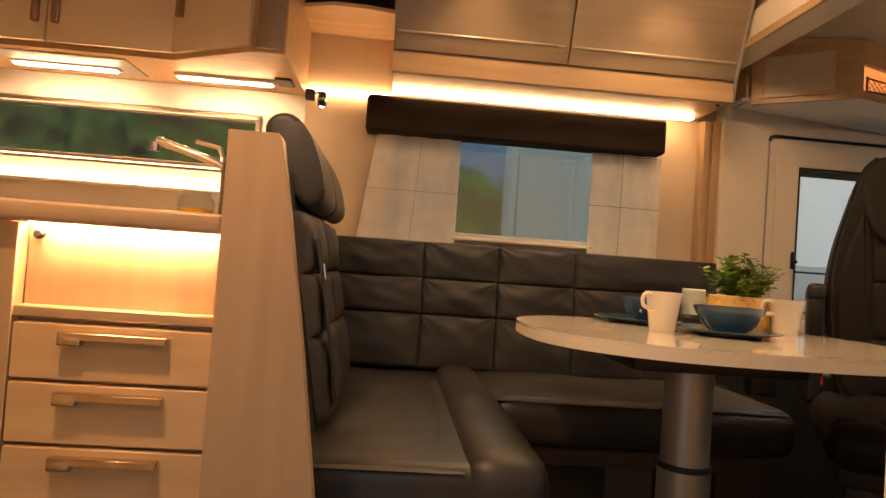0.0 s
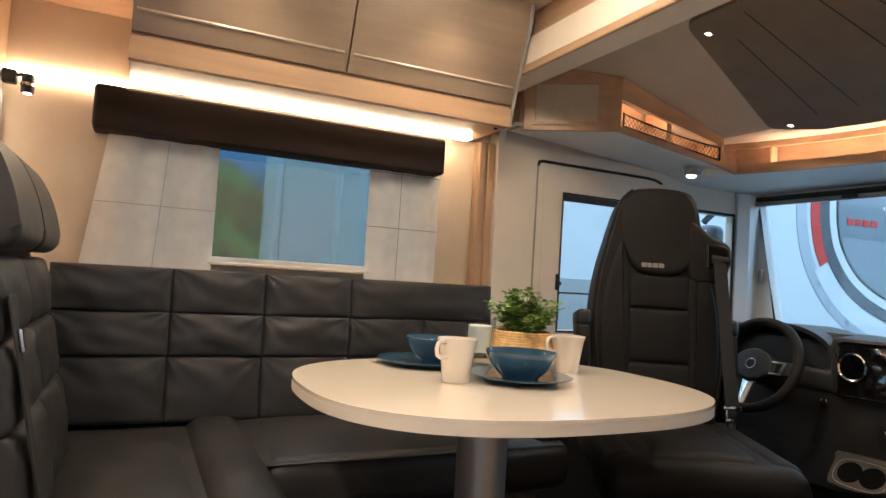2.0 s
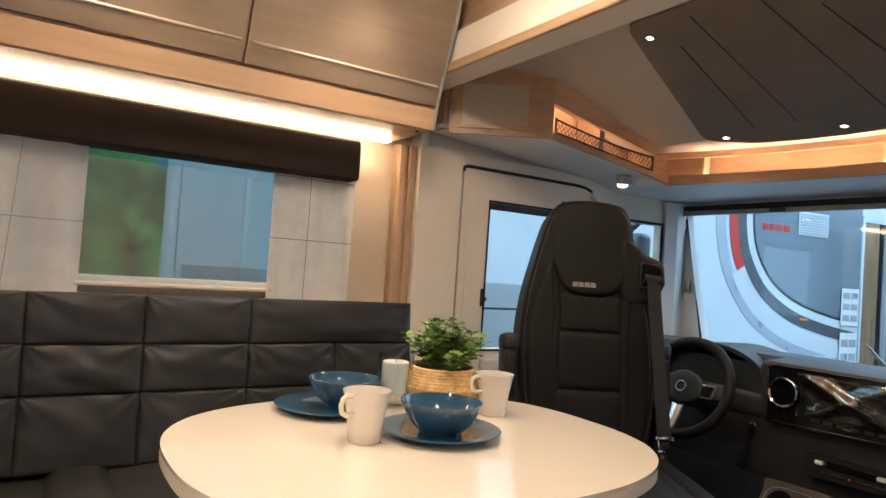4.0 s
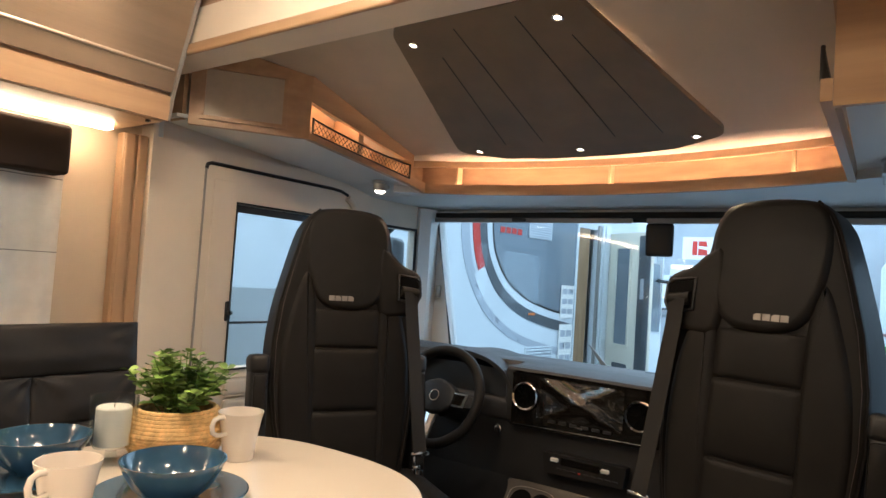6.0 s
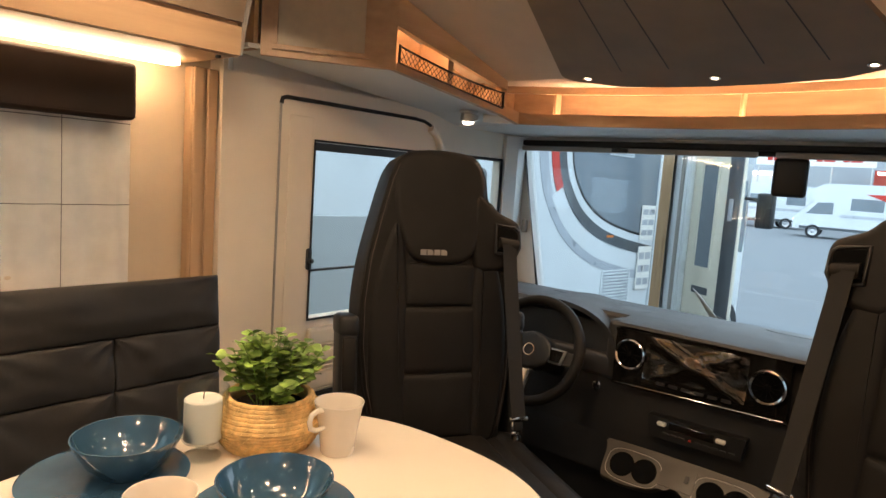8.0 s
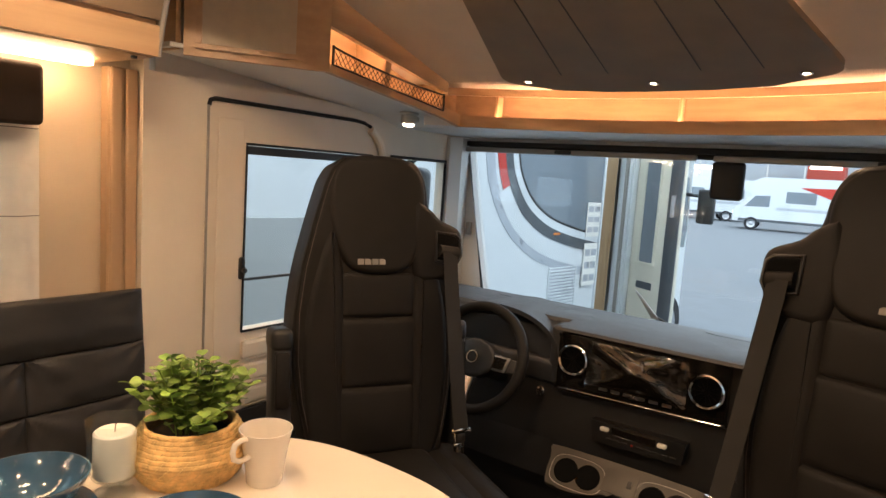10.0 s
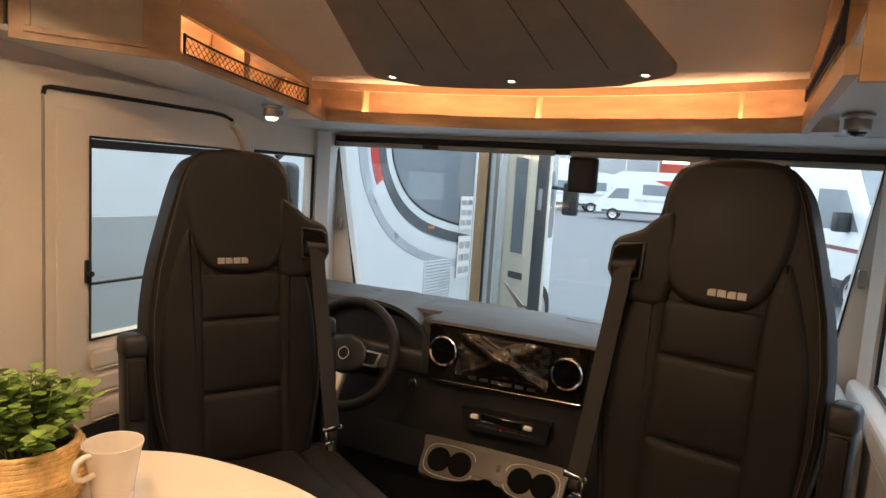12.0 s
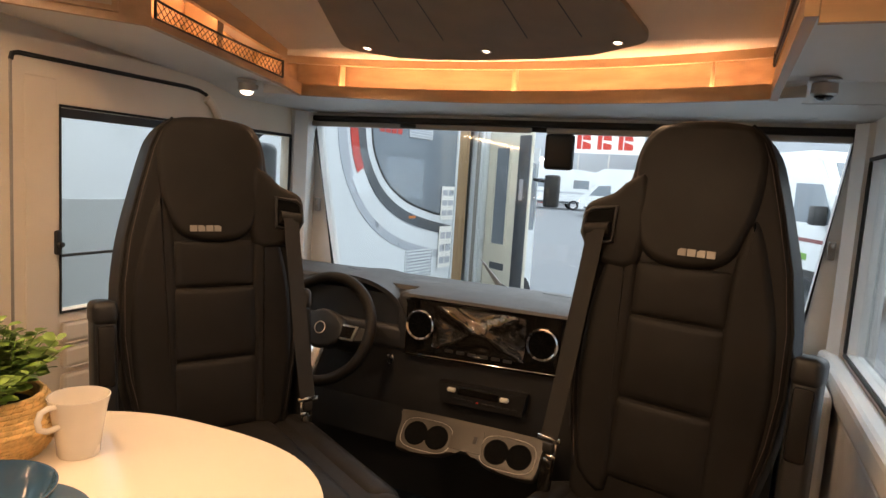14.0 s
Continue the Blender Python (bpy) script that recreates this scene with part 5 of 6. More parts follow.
g = [[film.verts.new((crease(i, k), -0.155 + 0.31 * i / 16, 0.705 + 0.140 * k / 9)) for k in range(10)] for i in range(17)]
for i in range(16):
    for k in range(9):
        film.faces.new((g[i][k], g[i + 1][k], g[i + 1][k + 1], g[i][k + 1]))
FILM = glass("protective_film", (0.90, 0.86, 0.80), 0.10, 0.30)
fm = part("protective_film", film, FILM, cpn, "crumpled clear protective film")
part("trim_line", tube([(2.568, 0.255, 0.666), (2.568, -0.255, 0.68)], 0.0016, 6), CHROME, cpn)
for y in (0.207, -0.207):
    m = facing((2.568, y, 0.768), (-1, 0, 0.06))
    v = part("air_vent", lathe([(0.041, 0.0), (0.049, 0.0), (0.051, 0.008), (0.047, 0.013), (0.042, 0.009), (0.041, -0.004)], n=36, m=m), CHROME, cpn, "round chrome-ringed air vent")
    part("vent_core", lathe([(0, 0.012), (0.008, 0.010), (0.010, 0.001), (0.043, 0.0005), (0.043, -0.002), (0, -0.002)], n=24, m=m), HOLE, v)
    bm = bmesh.new()
    for a in range(6):
        mm = m @ Matrix.Rotation(a * math.pi / 6, 4, "Z")
        join(bm, prism([(-0.036, -0.0012), (0.036, -0.0012), (0.036, 0.0012), (-0.036, 0.0012)], 0.004, mm @ Matrix.Translation((0, 0, 0.0045))))
    part("vent_vane", bm, HOLE, v)
for y in (-0.02, -0.06, 0.02, 0.06, 0.10, -0.10):
    part("key", box(2.566, 2.5715, y - 0.014, y + 0.014, 0.692, 0.702, 0.002, 1), DASH, cpn)
part("toggle", box(2.560, 2.5715, -0.014, 0.014, 0.689, 0.697, 0.002, 1), CHROME, cpn)
# lower switch bank
sb = part("switch_bank", xprism([(-0.155, 0.522), (0.125, 0.516), (0.135, 0.585), (-0.165, 0.59)], 2.585, 2.62), BLACK, da)
for y in (-0.097, 0.085):
    part("toggle", box(2.570, 2.5845, y - 0.014, y + 0.014, 0.561, 0.574, 0.003, 1), WAX, sb, "pale silver toggle")
for k in range(9):
    y = -0.13 + k * 0.025
    part("key", box(2.580, 2.5845, y - (0.004 if k == 5 else 0.009), y + (0.004 if k == 5 else 0.009), 0.535, 0.541, 0.001, 1), RED if k == 5 else DASH, sb)
part("stow_slot", box(2.582, 2.5848, -0.075, 0.065, 0.553, 0.578, 0.002, 1), GLOSS, sb)
# cup holder console
K = Matrix.Translation((2.545, 0.0, 0.407)) @ Matrix.Rotation(radians(40), 4, "Y") @ AX @ Matrix.Diagonal((1, 1, -1, 1))
con = part("cup_console", prism(smooth_outline([(-0.238, -0.045), (-0.215, -0.070), (-0.085, -0.062), (-0.03, -0.034), (0.03, -0.034), (0.085, -0.062), (0.215, -0.070), (0.236, -0.045), (0.238, 0.045), (0.215, 0.064), (-0.215, 0.064), (-0.238, 0.045)], 3), 0.03, K, 0.008, 3), CONSOLE, da, "silver-grey cup holder console")
for u in (-0.176, -0.102, 0.102, 0.176):
    m = K @ Matrix.Translation((u, -0.008, 0.0305))
    # flat disc, no well is cut; its blackness stands for the shade inside
    part("cup_holder", lathe([(0, 0.0006), (0.040, 0.0006), (0.040, -0.001), (0, -0.002)], n=28, m=m), HOLE, con, "flat black disc for the cup holder's shaded well")
for u in (-0.139, 0.139):
    part("cup_surround", tube([K @ Vector((u + 0.088 * math.copysign(abs(math.cos(t)) ** 0.6, math.cos(t)), -0.008 + 0.052 * math.copysign(abs(math.sin(t)) ** 0.6, math.sin(t)), 0.0305)) for t in [2 * math.pi * k / 40 for k in range(40)]], 0.0014, 6, True), SILVERP, con)
part("tray", prism([(-0.055, -0.03), (0.055, -0.03), (0.05, 0.045), (-0.05, 0.045)], 0.003, K @ Matrix.Translation((0, 0, 0.0305)), 0.001), CONSOLE, con)
part("tray_key", prism([(-0.035, 0.0), (-0.022, 0.0), (-0.022, 0.022), (-0.035, 0.022)], 0.003, K @ Matrix.Translation((0, 0, 0.0340)), 0.001), BLACK, con)
part("knee_panel", box(2.64, 2.70, 0.28, 1.0, 0.30, 0.58, 0.02, 2), DASH, da)
part("glovebox", box(2.60, 2.66, -0.86, -0.30, 0.50, 0.72, 0.02, 2), DASH, da)
part("binnacle_shoulder", box(2.585, 2.70, 0.255, 0.305, 0.66, 0.866, 0.018, 3), DASH, da)
# instrument binnacle
hood = []
bm = bmesh.new()
rings = []
for i in range(25):
    a = math.pi * (1 - i / 24)
    y, z = 0.50 + 0.235 * math.cos(a) * -1, 0.735 + 0.165 * max(0.0, math.sin(a)) ** 0.75
    rings.append([bm.verts.new(p) for p in ((2.575, y, z), (2.86, y * 0.96 + 0.02, z * 0.99), (2.86, y * 0.96 + 0.02, z * 0.99 - 0.016), (2.575, 0.5 + (y - 0.5) * 0.94, 0.735 + (z - 0.735) * 0.92 - 0.002))])
for p, q in zip(rings, rings[1:]):
    for i in range(4):
        bm.faces.new((p[i], p[(i + 1) % 4], q[(i + 1) % 4], q[i]))
part("binnacle_hood", bm, DASH, da, "arched instrument hood")
part("binnacle_base", box(2.585, 2.68, 0.27, 0.74, 0.66, 0.745, 0.02, 3), DASH, da)
part("instrument_face", xprism([(0.5 + 0.215 * math.cos(a), 0.725 + 0.14 * math.sin(a)) for a in [math.pi * k / 16 for k in range(17)]], 2.66, 2.67), GLOSS, da)
for y in (0.62, 0.39):
    m = facing((2.658, y, 0.775), (-1, 0, 0.1))
    d = part("dial", lathe([(0.048, 0), (0.055, 0), (0.055, 0.006), (0.050, 0.008), (0.048, 0.004)], n=28, m=m), SILVERP, da, "round instrument dial")
    bm = bmesh.new()
    for k in range(13):
        mm = m @ Matrix.Rotation(math.radians(-130 + k * 21.6), 4, "Z")
        join(bm, prism([(-0.0012, 0.036), (0.0012, 0.036), (0.0012, 0.045), (-0.0012, 0.045)], 0.001, mm @ Matrix.Translation((0, 0, 0.001))))
    part("dial_mark", bm, WAX, d)
    part("needle", prism([(-0.0015, 0), (0.0015, 0), (0.001, 0.038), (-0.001, 0.038)], 0.001, m @ Matrix.Rotation(2.2, 4, "Z") @ Matrix.Translation((0, 0, 0.003))), RED, d)
part("start_button", lathe([(0, 0.004), (0.011, 0.004), (0.014, 0.002), (0.014, 0), (0, 0)], n=20, m=facing((2.60, 0.33, 0.625), (-1, 0, 0)) @ Matrix.Diagonal((1, 1.4, 1, 1))), CHROME, da)
for a, b, c, d2 in ((2.78, 0.30, 0.06, 0.045), (2.90, -0.22, 0.11, 0.03), (2.90, 0.62, 0.08, 0.035), (2.86, -0.62, 0.08, 0.04)):
    part("speaker_grille", prism([(a + d2 * math.cos(t) , b + c * math.sin(t)) for t in [2 * math.pi * k / 28 for k in range(28)]], 0.003, Matrix.Translation((0, 0, 0.8735 - 0.004 * (a - 2.78) / 0.12)), 0.001), BLACK, da)

# steering wheel
sw = thing("steering_wheel", "black leather steering wheel with satin spokes and a round hub badge", "steering wheel", (2.44, 0.505, 0.73))
S = facing((2.44, 0.505, 0.735), (-0.92, 0, 0.40))
part("rim", tube([S @ Vector((0.178 * math.cos(2 * math.pi * i / 56), 0.178 * math.sin(2 * math.pi * i / 56) * (0.97 if i > 34 and i < 50 else 1), 0)) for i in range(56)], 0.0185, 12, True), SEATL, sw)
part("hub", prism([(0.074 * math.cos(t) * (1.15 if abs(math.cos(t)) > 0.7 else 1), 0.066 * math.sin(t)) for t in [2 * math.pi * k / 28 for k in range(28)]], 0.045, S @ Matrix.Translation((0, 0, -0.030)), 0.014, 4), ARMB, sw)
part("badge", lathe([(0.018, 0), (0.021, 0), (0.021, 0.003), (0.018, 0.003)], n=28, m=S @ Matrix.Translation((0, 0, 0.0155))), CHROME, sw, "plain chrome ring badge")
for s in (1, -1):
    sp = part("spoke", prism([(s * 0.060, -0.030), (s * 0.165, -0.020), (s * 0.165, 0.020), (s * 0.060, 0.030)][::s], 0.022, S @ Matrix.Translation((0, 0, -0.020)), 0.006, 2), BLACK, sw)
    part("control_pad", prism([(s * 0.070, -0.026), (s * 0.125, -0.026), (s * 0.135, 0.024), (s * 0.070, 0.024)][::s], 0.006, S @ Matrix.Translation((0, 0, 0.003)), 0.002, 2), STEEL, sp, "satin metal switch pad")
    part("control_keys", prism([(s * 0.076, -0.020), (s * 0.119, -0.020), (s * 0.126, 0.018), (s * 0.076, 0.018)][::s], 0.003, S @ Matrix.Translation((0, 0, 0.0095)), 0.001, 1), GLOSS, sp)
part("lower_spoke", prism([(-0.026, -0.055), (0.026, -0.055), (0.016, -0.165), (-0.016, -0.165)][::-1], 0.014, S @ Matrix.Translation((0, 0, -0.012)), 0.004, 2), CHROME, sw, "satin metal lower spoke")
part("column", lathe([(0, -0.22), (0.045, -0.22), (0.05, -0.04), (0, -0.03)], n=24, m=S), BLACK, sw)
# passenger-side cab door trim
structure("cab_side_trim", box(1.66, 3.05, -CW + 0.002, -CW + 0.05, 0.0, 0.70, 0.02, 2), mat("grey_door_trim", (0.66, 0.68, 0.70), 0.5, bump=0.1), "grey lower trim of the passenger side")
structure("cab_sill_right", box(1.66, 3.06, -CW + 0.002, -CW + 0.065, 0.70, 0.785, 0.02, 3), WHITE, "white window ledge on the passenger side")
structure("cab_corner_trim", box(2.62, 3.11, -CW + 0.068, -0.905, 0.0, 0.755, 0.03, 3), WHITE, "white moulded corner beside the dashboard")
structure("cab_sill_left", box(2.56, 3.06, CW - 0.05, CW - 0.014, 0.63, 0.71, 0.015, 3), WHITE, "white window ledge on the driver's side")

# ---------------------------------------------------------------- the exhibition hall outside
GZ = -0.55
structure("ground", box(-40, 75, -60, 60, GZ - 0.1, GZ), HALLFLOOR, "grey carpeted exhibition hall floor")
HALLW = mat("hall_wall", (0.38, 0.41, 0.44), 0.7, var=0.1, scale=0.3)
structure("hall_wall", box(64, 64.4, -60, 60, GZ, 9.0), HALLW, "pale grey far wall of the exhibition hall")
# added out of view: keeps part of the hall light from the doorway
structure("hall_wall_blocker", box(-40, 5, -4.6, -4.2, GZ, 6.0), HALLW, "unseen pale grey wall added to block light at the entrance")
structure("hall_wall_right", box(5, 75, -40.4, -40, GZ, 9.0), HALLW, "pale grey side wall of the exhibition hall")

TY = mat("tyre", (0.02, 0.02, 0.022), 0.8)
HUB = mat("wheel_rim", (0.5, 0.5, 0.52), 0.35, 0.8)
BEIGEDOOR = mat("pale_cream_door", (0.72, 0.68, 0.56), 0.45, var=0.04, bump=0.05)
BROWNIN = wood("brown_interior", (0.36, 0.23, 0.12), (0.24, 0.14, 0.07), 2)


def wheel(root, m, r=0.34):
    """m: pose at the hub whose z points outwards"""
    t = part("wheel", lathe([(r * 0.62, 0), (r * 0.95, 0), (r, -0.03), (r, -0.19), (r * 0.95, -0.21), (r * 0.62, -0.21)], n=32, m=m), TY, root, "black tyre on a silver rim")
    part("rim", lathe([(0, -0.01), (r * 0.2, -0.005), (r * 0.3, -0.03), (r * 0.58, -0.012), (r * 0.62, 0.002), (r * 0.62, -0.05), (0, -0.06)], n=32, m=m), HUB, t)


# the coach parked ahead, its entrance door standing open
mh = thing("parked_motorhome", "white motorhome with red and grey stripes, entrance door open", "motorhome", (5.99, 1.75, GZ), -8)
A = pose(5.99, 1.75, 0, 0, 0, -8)


def onA(bm):
    bm.transform(A)
    return bm


part("side_wall", onA(wall_with_holes(-5.03, 1.62, GZ + 0.36, 2.35, 0.0, 0.05, [(0.37, 0.74, GZ + 0.42, 1.75)])), MHWHITE, mh)
part("body", onA(box(-5.03, 1.60, 0.9, 2.2, GZ + 0.38, 2.34, 0.03)), MHWHITE, mh)
part("rear_wall", onA(box(-5.07, -5.031, 0.0, 2.2, GZ + 0.36, 2.35, 0.01)), MHWHITE, mh)
part("roof", onA(box(-5.05, 1.62, 0.0, 2.2, 2.351, 2.40, 0.015)), MHWHITE, mh)
part("skirt", onA(box(-5.0, 0.45, -0.012, -0.001, GZ + 0.30, GZ + 0.40, 0.004, 1)), MHSILVER, mh, "silver lower skirt")
# thin grey sheet whose colour stands for the floor mirrored in white coachwork
part("floor_reflection", onA(box(-5.0, -1.95, -0.008, -0.001, 0.295, 1.04, 0.003, 1)), mat("warm_grey_reflection", (0.40, 0.41, 0.40), 0.25, var=0.06, scale=2, coat=0.4), mh, "warm grey floor reflection painted low on the coach side")
part("skirt_line", onA(box(-5.0, -1.9, -0.010, -0.001, 0.255, 0.285, 0.003, 1)), MHGREY, mh)
part("interior_partition", onA(box(0.375, 0.585, -0.004, 0.7, GZ + 0.43, 1.745)), BROWNIN, mh, "brown wood inside the doorway")
# plain sheet behind the doorway, the unlit interior's shade put into its colour
part("interior_back", onA(box(0.37, 1.2, 0.70, 0.74, GZ + 0.42, 1.9)), mat("interior_shade", (0.10, 0.085, 0.07), 0.7, var=0.4, scale=4), mh)
def flow(pts, k=5):
    """An open smooth line through the points."""
    out = []
    for i in range(len(pts) - 1):
        p = [Vector(pts[max(0, min(len(pts) - 1, i + q))]) for q in (-1, 0, 1, 2)]
        for q in range(k):
            t = q / k
            out.append(0.5 * (2 * p[1] + (p[2] - p[0]) * t + (2 * p[0] - 5 * p[1] + 4 * p[2] - p[3]) * t * t + (3 * p[1] - p[0] - 3 * p[2] + p[3]) * t ** 3))
    return [tuple(v) for v in out] + [pts[-1]]


Q = flow([(-0.95, 2.2), (-0.955, 1.75), (-0.94, 1.55), (-0.88, 1.38), (-0.72, 1.19), (-0.45, 1.045), (-0.10, 0.955), (0.20, 0.905), (0.34, 0.884)])
CN = []
for i in range(len(Q)):
    a, b = Vector(Q[max(0, i - 1)]), Vector(Q[min(len(Q) - 1, i + 1)])
    d = (b - a).normalized()
    CN.append(Vector((d.y, -d.x)) * (-1 if d.y > 0 else 1))


def band(d0, d1, i0, i1, y, material, name, label=""):
    i0, i1 = i0 * 5, (i1 - 1) * 5 + 1
    outl = [(Q[i][0] + CN[i].x * d0, Q[i][1] + CN[i].y * d0) for i in range(i0, i1)] + [(Q[i][0] + CN[i].x * d1, Q[i][1] + CN[i].y * d1) for i in range(i1 - 1, i0 - 1, -1)]
    return part(name, onA(yprism(outl, -0.001, y)), material, mh, label)


part("side_window", onA(yprism(Q + [(0.34, 2.2)], -0.001, -0.006)), MHGLASS, mh, "large smoked side window")
band(0.0, 0.02, 0, 9, -0.009, BLACK, "window_seal")
band(0.02, 0.085, 0, 9, -0.007, MHWHITE, "window_surround")
band(0.085, 0.175, 0, 9, -0.006, MHGREY, "grey_stripe", "dark grey stripe")
band(0.176, 0.262, 0, 4, -0.006, RED, "red_stripe", "red stripe")
band(0.21, 0.33, 3, 9, -0.005, MHWHITE, "white_stripe")
band(0.30, 0.40, 0, 9, -0.004, MHSILVER, "silver_stripe", "silver stripe")
lp = part("window_louvre", onA(box(-0.46, -0.10, -0.016, -0.007, 1.57, 1.76, 0.004, 1)), MHWHITE, mh, "white louvred panel on the side window")
for k in range(8):
    part("louvre", onA(box(-0.445, -0.115, -0.020, -0.0165, 1.585 + k * 0.021, 1.597 + k * 0.021, 0.001, 1)), MHSILVER, lp)
for k in range(4):
    part("badge_bar", onA(box(-0.86 + k * 0.08, -0.80 + k * 0.08, -0.010, -0.0065, 1.58, 1.63)), RED, mh)
part("marker_lamp", onA(box(-0.40, -0.30, -0.016, -0.010, 0.885, 0.905, 0.003, 1)), mat("amber_lens", (0.75, 0.20, 0.02), 0.3), mh, "amber side marker lamp")
g = part("vent_grille", onA(frame_ring(-0.40, 0.0, 0.24, 0.59, 0.0, 0.012, -0.012, 0.002)), MHWHITE, mh, "white louvred vent grille")
for k in range(12):
    z = 0.255 + k * 0.028
    part("louvre", onA(box(-0.398, -0.002, -0.016, -0.004, z, z + 0.015, 0.002, 1)), MHWHITE, g)
part("grille_back", onA(box(-0.40, 0.0, -0.003, -0.001, 0.24, 0.59)), MHSILVER, g)
for z0, z1 in ((0.86, 1.17), (0.41, 0.80)):
    pz = part("info_sheet", onA(box(0.10, 0.32, -0.020, -0.014, z0, z1, 0.001, 1)), WAX, mh, "white printed information sheet")
    for k in range(3):
        zz = z0 + 0.04 + k * (z1 - z0) * 0.30
        for a, b in ((0.115, 0.20), (0.215, 0.305)):
            part("print", onA(box(a, b, -0.0215, -0.0205, zz, zz + (z1 - z0) * 0.16)), MHSILVER, pz)
part("door_post", onA(box(0.745, 0.79, -0.02, 0.06, GZ + 0.40, 1.80, 0.006)), SILVERP, mh)
part("door_post", onA(box(0.80, 0.845, -0.03, -0.001, GZ + 0.40, 1.80, 0.006)), MHWHITE, mh)
part("door_post", onA(box(0.340, 0.368, -0.02, 0.06, GZ + 0.40, 1.80, 0.006)), MHWHITE, mh)
# open door leaf, swung out towards us
HINGE = A @ Matrix.Translation((0.985, -0.022, 0)) @ Matrix.Rotation(radians(-23), 4, "Z") @ Matrix.Translation((-1.005, 0.022, 0))


def on_leaf(bm):
    bm.transform(HINGE)
    return bm


part("door_post", onA(box(0.86, 0.955, -0.035, -0.001, GZ + 0.40, 1.80, 0.006)), MHWHITE, mh)
leaf = part("entrance_door", on_leaf(box(0.985, 1.025, -0.66, -0.022, GZ + 0.40, 1.74, 0.012, 2)), BEIGEDOOR, mh, "open cream entrance door")
part("door_window", on_leaf(box(0.979, 0.9845, -0.36, -0.17, 0.62, 1.58, 0.002, 1)), MHGLASS, leaf)
part("door_window_frame", on_leaf(join(join(box(0.972, 0.9845, -0.385, -0.362, 0.60, 1.60), box(0.972, 0.9845, -0.168, -0.145, 0.60, 1.60)), join(box(0.972, 0.9845, -0.361, -0.169, 1.582, 1.60), box(0.972, 0.9845, -0.361, -0.169, 0.60, 0.618)))), BEIGEDOOR, leaf)
part("door_slot", on_leaf(box(0.978, 0.9845, -0.38, -0.16, 0.36, 0.43, 0.003, 1)), MHGREY, leaf)
part("door_edge_panel", on_leaf(box(0.968, 0.9845, -0.658, -0.50, GZ + 0.45, 1.70, 0.006)), MHGREY, leaf, "dark grey lock side of the door")
part("door_lock", on_leaf(box(0.955, 0.9675, -0.60, -0.55, 1.08, 1.28, 0.005)), MHSILVER, leaf)
for z in (1.62, 0.10):
    part("hinge", on_leaf(box(1.026, 1.05, -0.045, -0.005, z, z + 0.09, 0.004)), STEEL, leaf)
# cab of that coach
part("cab_side", onA(xprism([(0.0, GZ + 0.3), (0.0, 0.75), (0.10, 1.75), (0.2, 2.3), (1.9, 2.3), (2.0, 1.75), (2.1, 0.75), (2.1, GZ + 0.3)], 1.63, 2.30)), MHWHITE, mh)
part("cab_nose", onA(prism([(2.30, 0.0), (2.45, 0.06), (2.58, 0.25), (2.62, 1.0), (2.58, 1.8), (2.30, 2.05)], 1.9, Matrix.Translation((0, 0, GZ + 0.32)))), MHWHITE, mh)
part("cab_window", onA(prism([(1.75, 0.72), (2.25, 0.69), (2.27, 0.85), (2.20, 1.48), (1.75, 1.52)], 0.006, Matrix.Translation((0, -0.002, 0)) @ AY)), MHGLASS, mh)
part("cab_mirror", onA(box(2.10, 2.20, -0.34, -0.16, 0.98, 1.36, 0.03, 3)), BLACK, mh, "black door mirror")
part("mirror_arm", onA(tube([(2.15, 0.05, 1.30), (2.15, -0.17, 1.28)], 0.02)), BLACK, mh)
part("door_handle", onA(box(1.85, 2.0, -0.03, -0.002, 0.42, 0.46, 0.008)), BLACK, mh)
wheel(mh, A @ facing((1.95, -0.03, GZ + 0.36), (0, -1, 0)), 0.36)
wheel(mh, A @ facing((-3.2, -0.02, GZ + 0.36), (0, -1, 0)), 0.36)


